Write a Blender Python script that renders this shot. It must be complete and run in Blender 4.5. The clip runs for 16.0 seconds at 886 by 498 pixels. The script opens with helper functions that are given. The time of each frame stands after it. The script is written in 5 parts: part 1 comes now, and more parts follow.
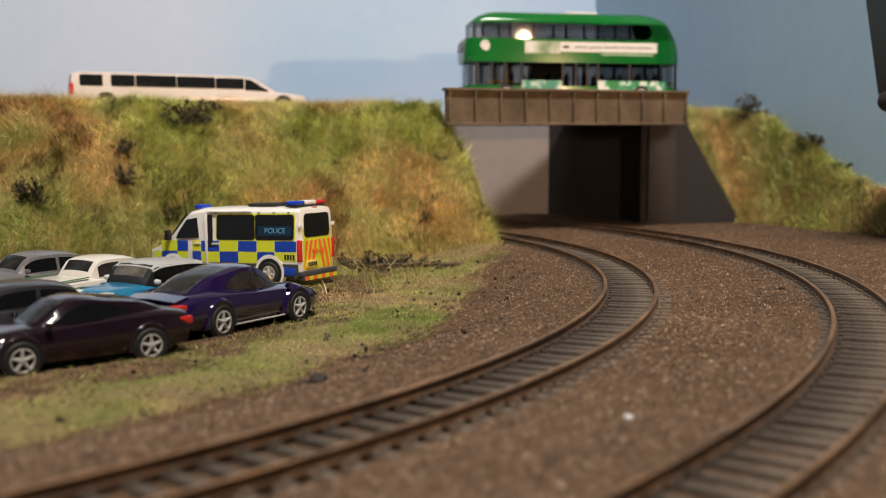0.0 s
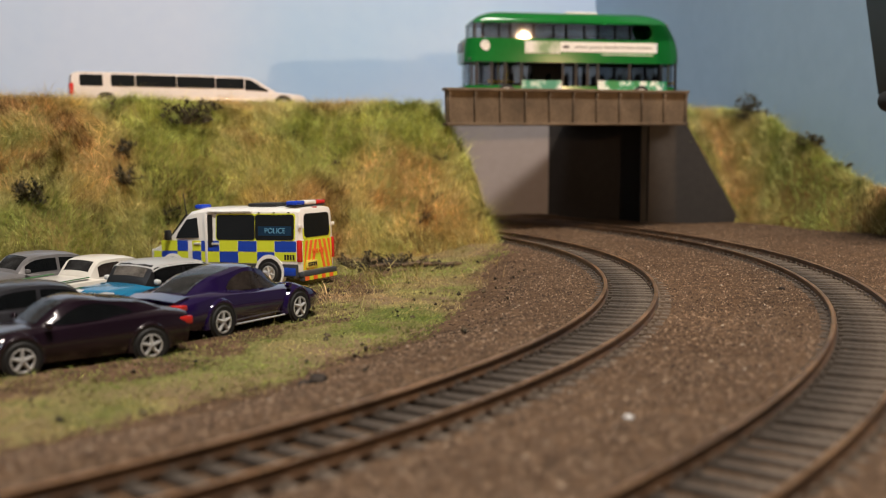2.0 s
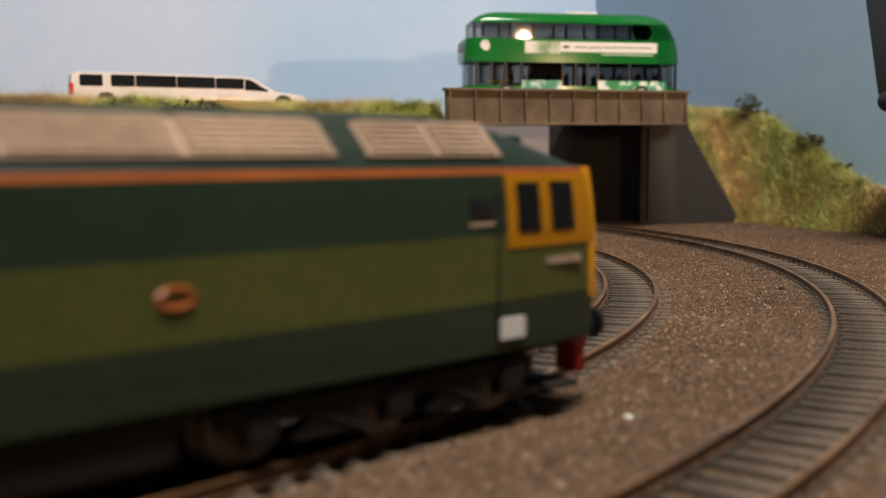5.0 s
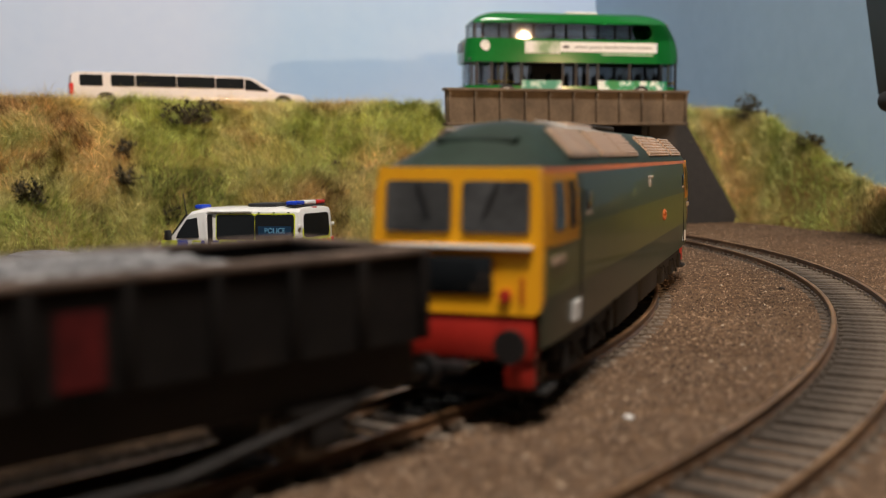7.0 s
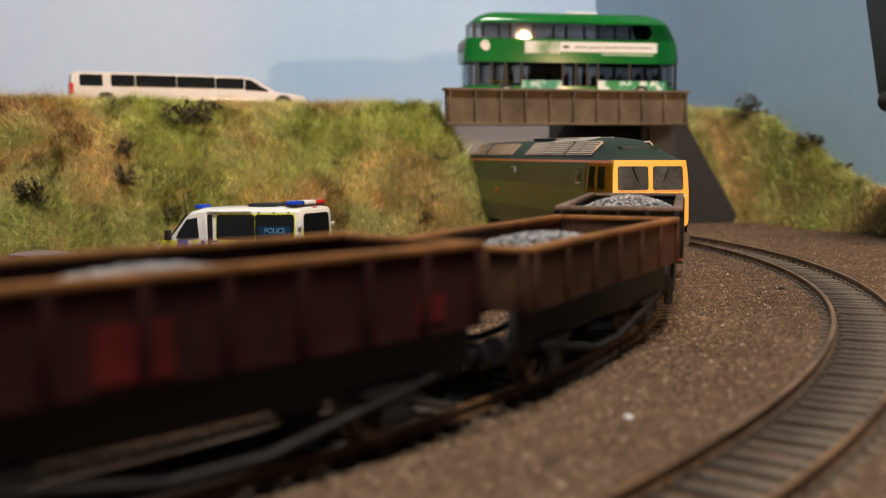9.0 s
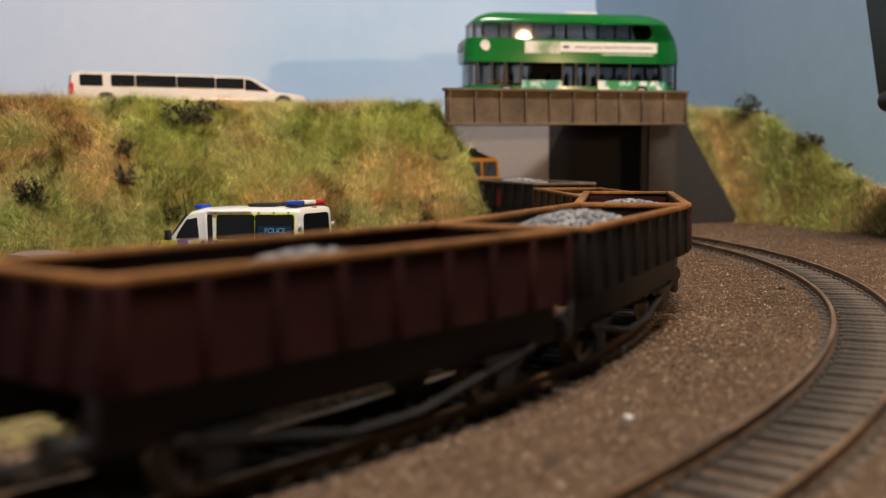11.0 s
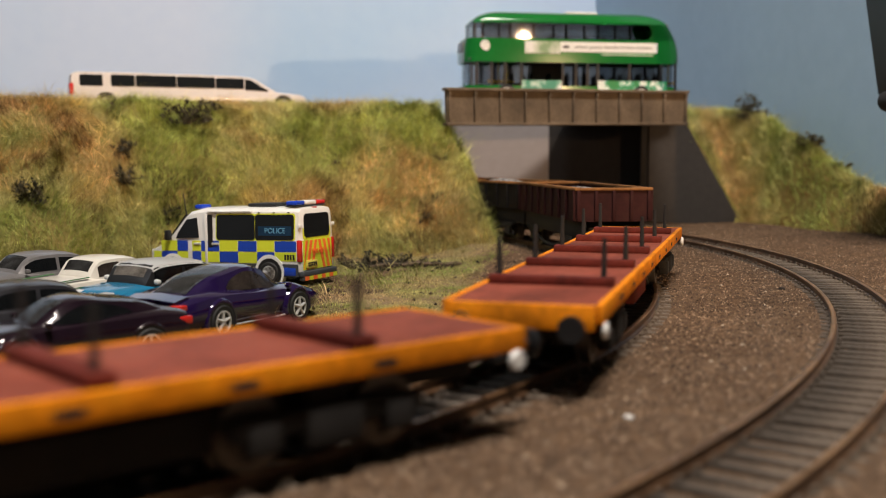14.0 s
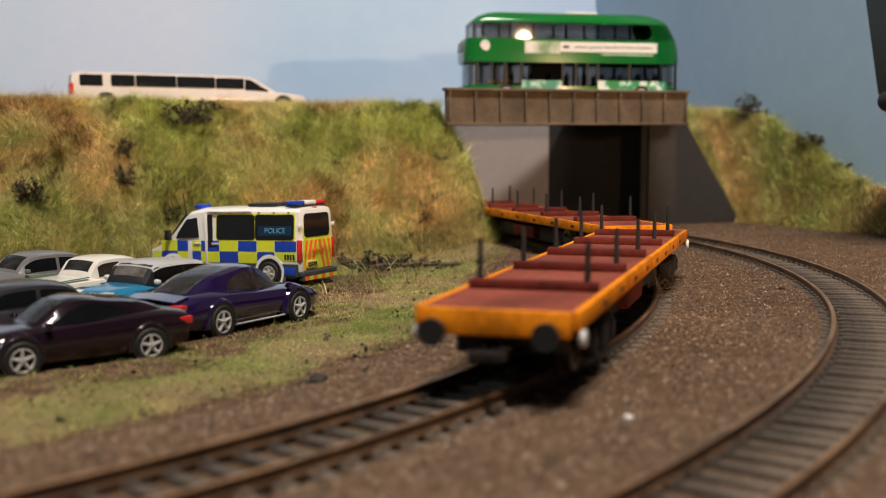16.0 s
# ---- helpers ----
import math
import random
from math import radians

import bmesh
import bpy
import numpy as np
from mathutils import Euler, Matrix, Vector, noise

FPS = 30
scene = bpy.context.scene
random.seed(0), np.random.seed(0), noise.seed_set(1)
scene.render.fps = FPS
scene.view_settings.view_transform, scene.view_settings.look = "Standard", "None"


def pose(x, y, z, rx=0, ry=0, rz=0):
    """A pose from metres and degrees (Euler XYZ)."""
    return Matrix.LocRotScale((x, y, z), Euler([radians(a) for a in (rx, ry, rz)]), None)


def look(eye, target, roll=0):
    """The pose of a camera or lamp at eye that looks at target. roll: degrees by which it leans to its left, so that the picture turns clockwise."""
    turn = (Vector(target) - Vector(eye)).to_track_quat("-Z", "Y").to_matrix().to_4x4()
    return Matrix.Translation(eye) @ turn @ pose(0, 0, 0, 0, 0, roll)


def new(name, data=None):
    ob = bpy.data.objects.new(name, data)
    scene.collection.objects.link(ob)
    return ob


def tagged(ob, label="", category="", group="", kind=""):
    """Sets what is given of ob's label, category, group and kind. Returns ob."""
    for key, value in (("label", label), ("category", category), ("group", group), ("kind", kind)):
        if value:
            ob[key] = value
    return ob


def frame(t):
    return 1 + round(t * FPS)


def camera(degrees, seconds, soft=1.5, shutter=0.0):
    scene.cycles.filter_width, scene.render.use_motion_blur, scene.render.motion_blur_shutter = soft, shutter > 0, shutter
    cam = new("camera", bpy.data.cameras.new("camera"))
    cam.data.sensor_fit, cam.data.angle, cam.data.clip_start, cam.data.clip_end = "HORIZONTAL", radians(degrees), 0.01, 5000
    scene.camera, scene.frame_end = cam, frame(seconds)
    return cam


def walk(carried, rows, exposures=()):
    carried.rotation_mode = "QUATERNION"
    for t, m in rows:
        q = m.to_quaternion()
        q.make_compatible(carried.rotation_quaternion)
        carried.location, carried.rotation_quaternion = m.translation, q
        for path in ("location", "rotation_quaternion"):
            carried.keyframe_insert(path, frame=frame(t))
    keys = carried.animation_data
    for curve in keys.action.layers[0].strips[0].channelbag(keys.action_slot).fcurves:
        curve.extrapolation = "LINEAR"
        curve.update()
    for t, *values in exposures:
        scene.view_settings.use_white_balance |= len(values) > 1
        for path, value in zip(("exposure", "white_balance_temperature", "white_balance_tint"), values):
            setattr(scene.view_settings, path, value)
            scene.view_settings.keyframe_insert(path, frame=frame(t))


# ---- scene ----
cam = camera(44.12, 16.0, soft=1.0, shutter=0.4)
cam.data.dof.use_dof = True
cam.data.dof.focus_distance = 0.39
cam.data.dof.aperture_fstop = 17.0
EYE = pose(0, 0, 0.0533, 85.04)
walk(cam, [(0.0, EYE), (16.0, EYE)])
scene.view_settings.exposure = 0.0

MM = 0.001

# ---- light: an overhead lamp, a low spotlight and an added fill ----
world = bpy.data.worlds.new("room_air")
scene.world = world
world.use_nodes = True
world.node_tree.nodes["Background"].inputs[0].default_value = (0.75, 0.83, 1.0, 1)
world.node_tree.nodes["Background"].inputs[1].default_value = 0.3


def area_lamp(name, eye, target, sx, sy, watts, colour):
    data = bpy.data.lights.new(name, "AREA")
    data.shape, data.size, data.size_y, data.energy, data.color = "RECTANGLE", sx, sy, watts, colour
    ob = new(name, data)
    ob.matrix_world = look(eye, target)
    return ob


area_lamp("overhead_light", (0.10, -0.20, 1.40), (0.0, 0.66, 0.0), 0.50, 0.20, 32.5, (1.0, 0.895, 0.795))
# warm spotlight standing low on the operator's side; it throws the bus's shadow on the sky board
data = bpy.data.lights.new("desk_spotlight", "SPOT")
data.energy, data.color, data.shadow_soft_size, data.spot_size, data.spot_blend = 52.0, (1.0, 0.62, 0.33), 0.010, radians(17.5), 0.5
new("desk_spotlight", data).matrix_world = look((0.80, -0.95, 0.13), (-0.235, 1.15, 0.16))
# cool fill lamp added off to the left; no such fitting is known
area_lamp("overhead_light", (-2.2, -0.4, 1.65), (-2.2, -0.4, 0.0), 1.2, 0.3, 16.0, (0.80, 0.90, 1.0))


# ---- materials ----
def material(name, build):
    m = bpy.data.materials.new(name)
    m.use_nodes = True
    nt = m.node_tree
    bsdf = nt.nodes["Principled BSDF"]
    build(nt, bsdf)
    return m


def noise_node(nt, scale, detail=4.0, rough=0.6, coord="Object"):
    tc = nt.nodes.new("ShaderNodeTexCoord")
    n = nt.nodes.new("ShaderNodeTexNoise")
    n.inputs["Scale"].default_value, n.inputs["Detail"].default_value, n.inputs["Roughness"].default_value = scale, detail, rough
    nt.links.new(tc.outputs[coord], n.inputs["Vector"])
    return n.outputs["Fac"]


def ramp(nt, fac, stops):
    r = nt.nodes.new("ShaderNodeValToRGB")
    e = r.color_ramp.elements
    while len(e) < len(stops):
        e.new(0.5)
    for el, (pos, c) in zip(e, stops):
        el.position, el.color = pos, (*c, 1)
    nt.links.new(fac, r.inputs["Fac"])
    return r.outputs["Color"]


def mix(nt, fac, a, b, kind="MIX"):
    m = nt.nodes.new("ShaderNodeMix")
    m.data_type, m.blend_type = "RGBA", kind
    for sock, v in ((m.inputs[0], fac), (m.inputs[6], a), (m.inputs[7], b)):
        if isinstance(v, (int, float)):
            sock.default_value = v
        elif isinstance(v, tuple):
            sock.default_value = (*v, 1)
        else:
            nt.links.new(v, sock)
    return m.outputs[2]


def bump(nt, bsdf, fac, strength, dist):
    b = nt.nodes.new("ShaderNodeBump")
    b.inputs["Strength"].default_value, b.inputs["Distance"].default_value = strength, dist
    nt.links.new(fac, b.inputs["Height"])
    nt.links.new(b.outputs["Normal"], bsdf.inputs["Normal"])


def paint(name, c, rough=0.35, metal=0.0, wear=0.12, scale=120.0, coat=0.0):
    """Painted, moulded or cast surface with slight unevenness at two scales."""
    def build(nt, bsdf):
        big = noise_node(nt, scale * 0.3, 3)
        fine = noise_node(nt, scale * 8, 4)
        dark = tuple(v * (1 - 2.2 * wear) for v in c)
        lite = tuple(min(1, v * (1 + wear)) for v in c)
        col = ramp(nt, big, [(0.3, dark), (0.7, lite)])
        nt.links.new(mix(nt, wear, col, ramp(nt, fine, [(0.35, (0, 0, 0)), (0.65, (1, 1, 1))]), "SOFT_LIGHT"), bsdf.inputs["Base Color"])
        bsdf.inputs["Roughness"].default_value = rough
        bsdf.inputs["Metallic"].default_value = metal
        bsdf.inputs["Coat Weight"].default_value = coat
        bump(nt, bsdf, fine, 0.05, 0.0003)
    return material(name, build)


def per_island(name, colours, rough=0.8):
    def build(nt, bsdf):
        g = nt.nodes.new("ShaderNodeNewGeometry")
        nt.links.new(ramp(nt, g.outputs["Random Per Island"], colours), bsdf.inputs["Base Color"])
        bsdf.inputs["Roughness"].default_value = rough
    return material(name, build)


# ---- mesh helpers; they work in millimetres ----
def finish(name, bm, mat, parent=None, label="", smooth=True):
    me = bpy.data.meshes.new(name)
    bmesh.ops.scale(bm, vec=(MM, MM, MM), verts=bm.verts)
    bmesh.ops.recalc_face_normals(bm, faces=bm.faces)
    bm.to_mesh(me)
    bm.free()
    for m in (mat if isinstance(mat, (list, tuple)) else [mat]):
        me.materials.append(m)
    if smooth:
        me.shade_smooth()
        me.set_sharp_from_angle(angle=radians(38))
    ob = new(name, me)
    if parent:
        ob.parent = parent
    if label:
        tagged(ob, label)
    return ob


def part(name, bm, mat, parent, label=""):
    return finish(name, bm, mat, parent, label)


def box(bm, x0, x1, y0, y1, z0, z1, bevel=0.0):
    got = bmesh.ops.create_cube(bm, size=1.0)["verts"]
    bmesh.ops.scale(bm, vec=(x1 - x0, y1 - y0, z1 - z0), verts=got)
    bmesh.ops.translate(bm, vec=((x0 + x1) / 2, (y0 + y1) / 2, (z0 + z1) / 2), verts=got)
    if bevel:
        edges = list({e for v in got for e in v.link_edges})
        bmesh.ops.bevel(bm, geom=edges, offset=bevel, segments=2, affect="EDGES", profile=0.5)
    return got


def new_box(x0, x1, y0, y1, z0, z1, bevel=0.0):
    bm = bmesh.new()
    box(bm, x0, x1, y0, y1, z0, z1, bevel)
    return bm


def loft(bm, rings, caps=True, closed=True):
    vs = [[bm.verts.new(p) for p in r] for r in rings]
    n = len(vs[0])
    for a, b in zip(vs, vs[1:]):
        for i in range(n if closed else n - 1):
            j = (i + 1) % n
            bm.faces.new((a[i], a[j], b[j], b[i]))
    if caps:
        bm.faces.new(vs[0][::-1])
        bm.faces.new(vs[-1])
    return vs


def rod(bm, a, b, r, seg=8, r2=None):
    a, b = Vector(a), Vector(b)
    d = (b - a).normalized()
    u = d.orthogonal().normalized()
    v = d.cross(u)
    rr = (r, r if r2 is None else r2)
    rings = [[p + q * (u * math.cos(t) + v * math.sin(t)) for t in (2 * math.pi * k / seg for k in range(seg))]
             for p, q in zip((a, b), rr)]
    loft(bm, rings)


def empty(name, m=None):
    ob = new(name)
    ob.empty_display_size = 0.01
    if m:
        ob.matrix_world = m
    return ob


# ---- plan ----
C1, R1 = Vector((-368.6, 435.9)), 438.0
C2, R2 = Vector((-387.5, 464.2)), 531.0
RAIL = 9.0      # height of the rail tops
GAUGE = 16.5


def on_track(c, r, s):
    """Point and heading at s mm along a track whose curve begins at its lowest point; straights run on to both sides."""
    if s < 0:
        return Vector((c.x + s, c.y - r)), 0.0
    arc = math.pi * r
    if s > arc:
        return Vector((c.x - (s - arc), c.y + r)), math.pi
    a = s / r
    return Vector((c.x + r * math.sin(a), c.y - r * math.cos(a))), a


def hill(x, y):
    """Height of the embankment over the ground at (x, y), the tops at about 80 mm."""
    base = np.interp(x, [-700, -260, -204, -150, -80, 0, 40], [470, 480, 500, 535, 556, 566, 568])
    front = (y - base) / 78.0
    xr = np.interp(y, [560, 600, 640, 700], [34, 25, 16, 4])
    side = (xr - x) / 18.0
    k = 0.16
    h = max(k - abs(front - side), 0.0) / k
    v = min(front, side) - h * h * k * 0.25
    n = noise.noise((x * 0.03, y * 0.03, 1.7)) * 0.5 + noise.noise((x * 0.09, y * 0.09, 5.1)) * 0.25
    if v <= 0:
        return v * 20
    w = min(v, 1.0)
    w = w + 0.10 * math.sin(math.pi * w)
    sunk = 4.0 * min(1.0, max(0.0, (y - 668) / 9))
    return 79.5 * w - sunk + 9 * n * min(1, 4 * v) * (1.0 if v < 1.1 else 0.3 if y < 668 else 0.12)


def ground_z(x, y):
    d1 = math.hypot(x - C1.x, y - C1.y)
    inner = R1 - d1
    # the track bed lies a little above the grass by the cars
    w = min(1.0, max(0.0, (inner - 24.0) / 40.0))
    w = w * w * (3 - 2 * w)
    n = noise.noise((x * 0.02, y * 0.02, 0.3)) * 1.3 + noise.noise((x * 0.1, y * 0.1, 2.3)) * 0.5 + noise.noise((x * 0.4, y * 0.4, 4.3)) * 0.45
    d2 = math.hypot(x - C2.x, y - C2.y)
    near = min(abs(d1 - R1), abs(d2 - R2))
    damp = min(1.0, max(0.35, (near - 12) / 30))
    dip = 1.0 * min(1.0, max(0.0, (11.5 - near) / 3.0))
    return (6.3 - dip) * (1 - w) + 0.2 * w + n * damp


def grid_sheet(name, xs, ys, height, mat):
    verts = [(x * MM, y * MM, height(x, y) * MM) for y in ys for x in xs]
    n = len(xs)
    faces = [(j * n + i, j * n + i + 1, (j + 1) * n + i + 1, (j + 1) * n + i) for j in range(len(ys) - 1) for i in range(n - 1)]
    me = bpy.data.meshes.new(name)
    me.from_pydata(verts, [], faces)
    me.materials.append(mat)
    me.shade_smooth()
    return new(name, me)


def spaced(stops):
    out = []
    for (a, b, st) in stops:
        k = max(1, round((b - a) / st))
        out += [a + (b - a) * i / k for i in range(k)]
    return out + [stops[-1][1]]


def earth(nt, bsdf):
    big = noise_node(nt, 14, 5)
    mid = noise_node(nt, 160, 6, 0.75)
    fine = noise_node(nt, 900, 3)
    a = ramp(nt, mid, [(0.3, (0.044, 0.027, 0.017)), (0.55, (0.145, 0.09, 0.053)), (0.75, (0.27, 0.18, 0.112))])
    b = ramp(nt, big, [(0.35, (0.55, 0.5, 0.45)), (0.65, (1.0, 0.97, 0.93))])
    nt.links.new(mix(nt, 0.8, a, b, "MULTIPLY"), bsdf.inputs["Base Color"])
    bsdf.inputs["Roughness"].default_value = 0.95
    bsdf.inputs["Specular IOR Level"].default_value = 0.15
    bump(nt, bsdf, fine, 0.6, 0.0008)


M_EARTH = material("sandy_earth", earth)


def turf(nt, bsdf):
    big = noise_node(nt, 22, 5)
    mid = noise_node(nt, 240, 5, 0.7)
    a = ramp(nt, big, [(0.3, (0.14, 0.17, 0.035)), (0.5, (0.26, 0.22, 0.07)), (0.68, (0.28, 0.17, 0.06))])
    b = ramp(nt, mid, [(0.3, (0.3, 0.3, 0.3)), (0.7, (1.2, 1.2, 1.1))])
    nt.links.new(mix(nt, 0.8, a, b, "MULTIPLY"), bsdf.inputs["Base Color"])
    bsdf.inputs["Roughness"].default_value = 0.95
    bsdf.inputs["Specular IOR Level"].default_value = 0.1
    bump(nt, bsdf, mid, 0.8, 0.002)


M_TURF = material("turf", turf)

ground = grid_sheet("ground", spaced([(-3600, -520, 110), (-520, -260, 8), (-260, 330, 2.6), (330, 560, 8)]),
                    spaced([(-420, 60, 30), (60, 90, 4), (90, 640, 2.6), (640, 1180, 8)]), ground_z, M_EARTH)
tagged(ground, "brown sandy earth scattered with fine gravel", "ground", kind="structure")

# embankment: front slope, level top with the road, upright back towards the tunnel
bank = grid_sheet("embankment", spaced([(-700, -300, 8), (-300, 40, 2.2)]), spaced([(470, 700, 2.4), (700, 716, 8)]), hill, M_TURF)
tagged(bank, "grassy model embankment with dry grass in green and ochre", "embankment", kind="structure")

# ---- tracks ----
M_RAIL = paint("rusty_rail", (0.13, 0.070, 0.036), 0.42, 0.3, 0.3, 200)
# worn running surface; its bright orange also paints the glints of light
M_RAILTOP = paint("worn_rail_head_glint", (0.52, 0.285, 0.135), 0.36, 0.8, 0.3, 160)
M_SLEEPER = paint("weathered_sleeper", (0.12, 0.093, 0.07), 0.9, 0, 0.35, 150)


def rail_mesh(c, r, s0, s1, off):
    bm = bmesh.new()
    prof = [(-0.95, -2.5), (0.95, -2.5), (0.95, -2.1), (0.35, -1.8), (0.35, -0.8), (0.6, -0.55), (0.6, -0.1), (0.45, 0.0),
            (-0.45, 0.0), (-0.6, -0.1), (-0.6, -0.55), (-0.35, -0.8), (-0.35, -1.8), (-0.95, -2.1)]
    n = int((s1 - s0) / 9)
    rings = []
    for i in range(n + 1):
        p, a = on_track(c, r, s0 + (s1 - s0) * i / n)
        side = Vector((math.sin(a), -math.cos(a)))
        rings.append([(p.x + side.x * (off + u), p.y + side.y * (off + u), RAIL + w) for u, w in prof])
    loft(bm, rings)
    for f in bm.faces:
        f.material_index = int(min(v.co.z for v in f.verts) > RAIL - 0.15)
    return bm


def track(c, r, s0, s1, outer, label):
    t = tagged(empty("railway_track"), label, "railway track", "model railway tracks", "structure")
    part("rail", rail_mesh(c, r, s0, s1, -8.9), [M_RAIL, M_RAILTOP], t)
    part("rail", rail_mesh(c, r, s0, s1, outer), [M_RAIL, M_RAILTOP], t)
    return t


track_near = track(C1, R1, -300, 1700, 7.7, "curved model railway track with rusty rails on dark sleepers")
track_far = track(C2, R2, -100, 1900, 8.3, "outer curved model railway track with rusty rails on sleepers")


def sleepers(t, c, r, s0, s1):
    bm = new_box(-1.35, 1.35, -12.6, 12.2, -1.6, 0, 0.25)
    for sgn in (-1, 1):
        for u in (-1.9, 1.0):
            box(bm, -0.8, 0.8, sgn * 8.5 + u, sgn * 8.5 + u + 0.9, 0, 0.8)
    first = part("sleeper", bm, M_SLEEPER, t)
    me = first.data
    k = int((s1 - s0) / 6.9)
    for i in range(k):
        p, a = on_track(c, r, s0 + 6.9 * i)
        ob = first if i == 0 else new("sleeper", me)
        ob.parent = t
        ob.matrix_world = pose(p.x * MM, p.y * MM, (RAIL - 2.5 + 0.15 * math.sin(i * 2.7)) * MM, 0, 0, math.degrees(a) + 0.8 * math.sin(i * 1.9))


sleepers(track_near, C1, R1, 180, 1180)
sleepers(track_far, C2, R2, 220, 1330)

# ---- backdrop ----
def sky(nt, bsdf):
    big = noise_node(nt, 2.6, 3, 0.5)
    fine = noise_node(nt, 60, 4)
    a = ramp(nt, big, [(0.34, (0.42, 0.62, 0.86)), (0.48, (0.51, 0.66, 0.87)), (0.62, (0.58, 0.69, 0.88))])
    nt.links.new(mix(nt, 0.06, a, ramp(nt, fine, [(0.3, (0, 0, 0)), (0.7, (1, 1, 1))]), "SOFT_LIGHT"), bsdf.inputs["Base Color"])
    bsdf.inputs["Roughness"].default_value = 0.75
    bump(nt, bsdf, fine, 0.1, 0.0008)


M_SKY = material("painted_sky", sky)
# darker than the back board: weaker grazing light put into the colour
M_SKYSIDE = paint("sky_side_grazing_tone", (0.37, 0.52, 0.66), 0.75, 0, 0.05, 8)
bm = new_box(-3600, 158, 1150, 1162, -5, 520)
tagged(finish("backdrop_back", bm, M_SKY), "pale blue painted sky backdrop board", "backdrop", kind="structure")
bm = bmesh.new()
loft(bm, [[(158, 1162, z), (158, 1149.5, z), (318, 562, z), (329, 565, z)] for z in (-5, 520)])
bd = tagged(finish("backdrop_side", bm, M_SKYSIDE), "painted sky backdrop board, its weaker light put into the blue grey", "backdrop", kind="structure")

# ---- the room that holds the layout ----
M_WALLPAINT = paint("room_wall_paint", (0.42, 0.40, 0.37), 0.85, 0, 0.04, 4)
M_FLOOR = paint("room_floor", (0.22, 0.19, 0.16), 0.6, 0, 0.1, 6)
for name, dims, mt in (("floor", (-4300, 2300, -2600, 2100, -920, -900), M_FLOOR), ("ceiling", (-4300, 2300, -2600, 2100, 1720, 1740), M_WALLPAINT),
                       ("wall_west", (-4320, -4300, -2600, 2100, -900, 1720), M_WALLPAINT), ("wall_east", (2300, 2320, -2600, 2100, -900, 1720), M_WALLPAINT),
                       ("wall_south", (-4300, 2300, -2620, -2600, -900, 1720), M_WALLPAINT), ("wall_north", (-4300, 2300, 2100, 2120, -900, 1720), M_WALLPAINT)):
    tagged(finish(name, new_box(*dims), mt), "plain painted surface of the hobby room", name.split("_")[0], kind="structure")

# ---- materials of the made things ----
M_BLACK = paint("black_plastic", (0.012, 0.012, 0.013), 0.45, 0, 0.2, 200)
M_DARKFRAME = paint("dusty_black_frame", (0.014, 0.012, 0.011), 0.8, 0, 0.3, 160)
M_WHITE = paint("white_paint", (0.78, 0.78, 0.76), 0.3, 0, 0.03, 120, 0.3)
M_CHROME = paint("silver_plastic", (0.66, 0.66, 0.64), 0.3, 0.4, 0.1, 300)
M_TYRE = paint("tyre_rubber", (0.014, 0.014, 0.014), 0.7, 0, 0.2, 300)
M_TINT = paint("tinted_window", (0.012, 0.014, 0.016), 0.08, 0, 0.05, 60, 0.4)
M_RED = paint("red_paint", (0.42, 0.02, 0.012), 0.45, 0, 0.15, 200)
M_LAMPRED = paint("red_lens", (0.55, 0.025, 0.02), 0.15, 0, 0.05, 200, 0.5)
M_LAMPCLEAR = paint("clear_lens", (0.75, 0.74, 0.72), 0.12, 0, 0.05, 200, 0.5)
M_SEAT = paint("seat_plastic", (0.05, 0.045, 0.045), 0.7, 0, 0.2, 200)
M_SEATPALE = paint("pale_seat_plastic", (0.42, 0.38, 0.32), 0.6, 0, 0.1, 200)


def clear(nt, bsdf):
    bsdf.inputs["Base Color"].default_value = (0.86, 0.9, 0.9, 1)
    bsdf.inputs["Transmission Weight"].default_value = 1.0
    bsdf.inputs["Roughness"].default_value = 0.03
    bsdf.inputs["IOR"].default_value = 1.12


M_GLASS = material("clear_glazing", clear)


def smoked(nt, bsdf):
    bsdf.inputs["Base Color"].default_value = (0.40, 0.39, 0.38, 1)
    bsdf.inputs["Transmission Weight"].default_value = 1.0
    bsdf.inputs["Roughness"].default_value = 0.03
    bsdf.inputs["IOR"].default_value = 1.09


M_SMOKED = material("smoked_glazing", smoked)


def tinted_part(name, bm, parent, label=""):
    return part(name, bm, M_SMOKED, parent, label)


def glass_part(name, bm, parent, label=""):
    ob = part(name, bm, M_GLASS, parent, label)
    ob.visible_shadow = False
    return ob


def lathe(bm, prof, seg=20, at=(0, 0, 0)):
    """Turned round the y axis; prof: (radius, y)."""
    rings = [[(at[0] + r * math.cos(t), at[1] + y, at[2] + r * math.sin(t)) for t in (2 * math.pi * k / seg for k in range(seg))] for r, y in prof]
    loft(bm, rings)


def quad(bm, pts, thick=0.3):
    """A plate on the given outline, thickened along its normal."""
    pts = [Vector(p) for p in pts]
    n = (pts[1] - pts[0]).cross(pts[2] - pts[0]).normalized() * thick
    loft(bm, [[p for p in pts], [p + n for p in pts]])


def rounded(x0, x1, z0, z1, r, seg=3):
    """Outline of a rounded rectangle in (u, v)."""
    out = []
    for cx, cz, a0 in ((x1 - r, z1 - r, 0), (x0 + r, z1 - r, 90), (x0 + r, z0 + r, 180), (x1 - r, z0 + r, 270)):
        for k in range(seg + 1):
            a = radians(a0 + 90 * k / seg)
            out.append((cx + r * math.cos(a), cz + r * math.sin(a)))
    return out


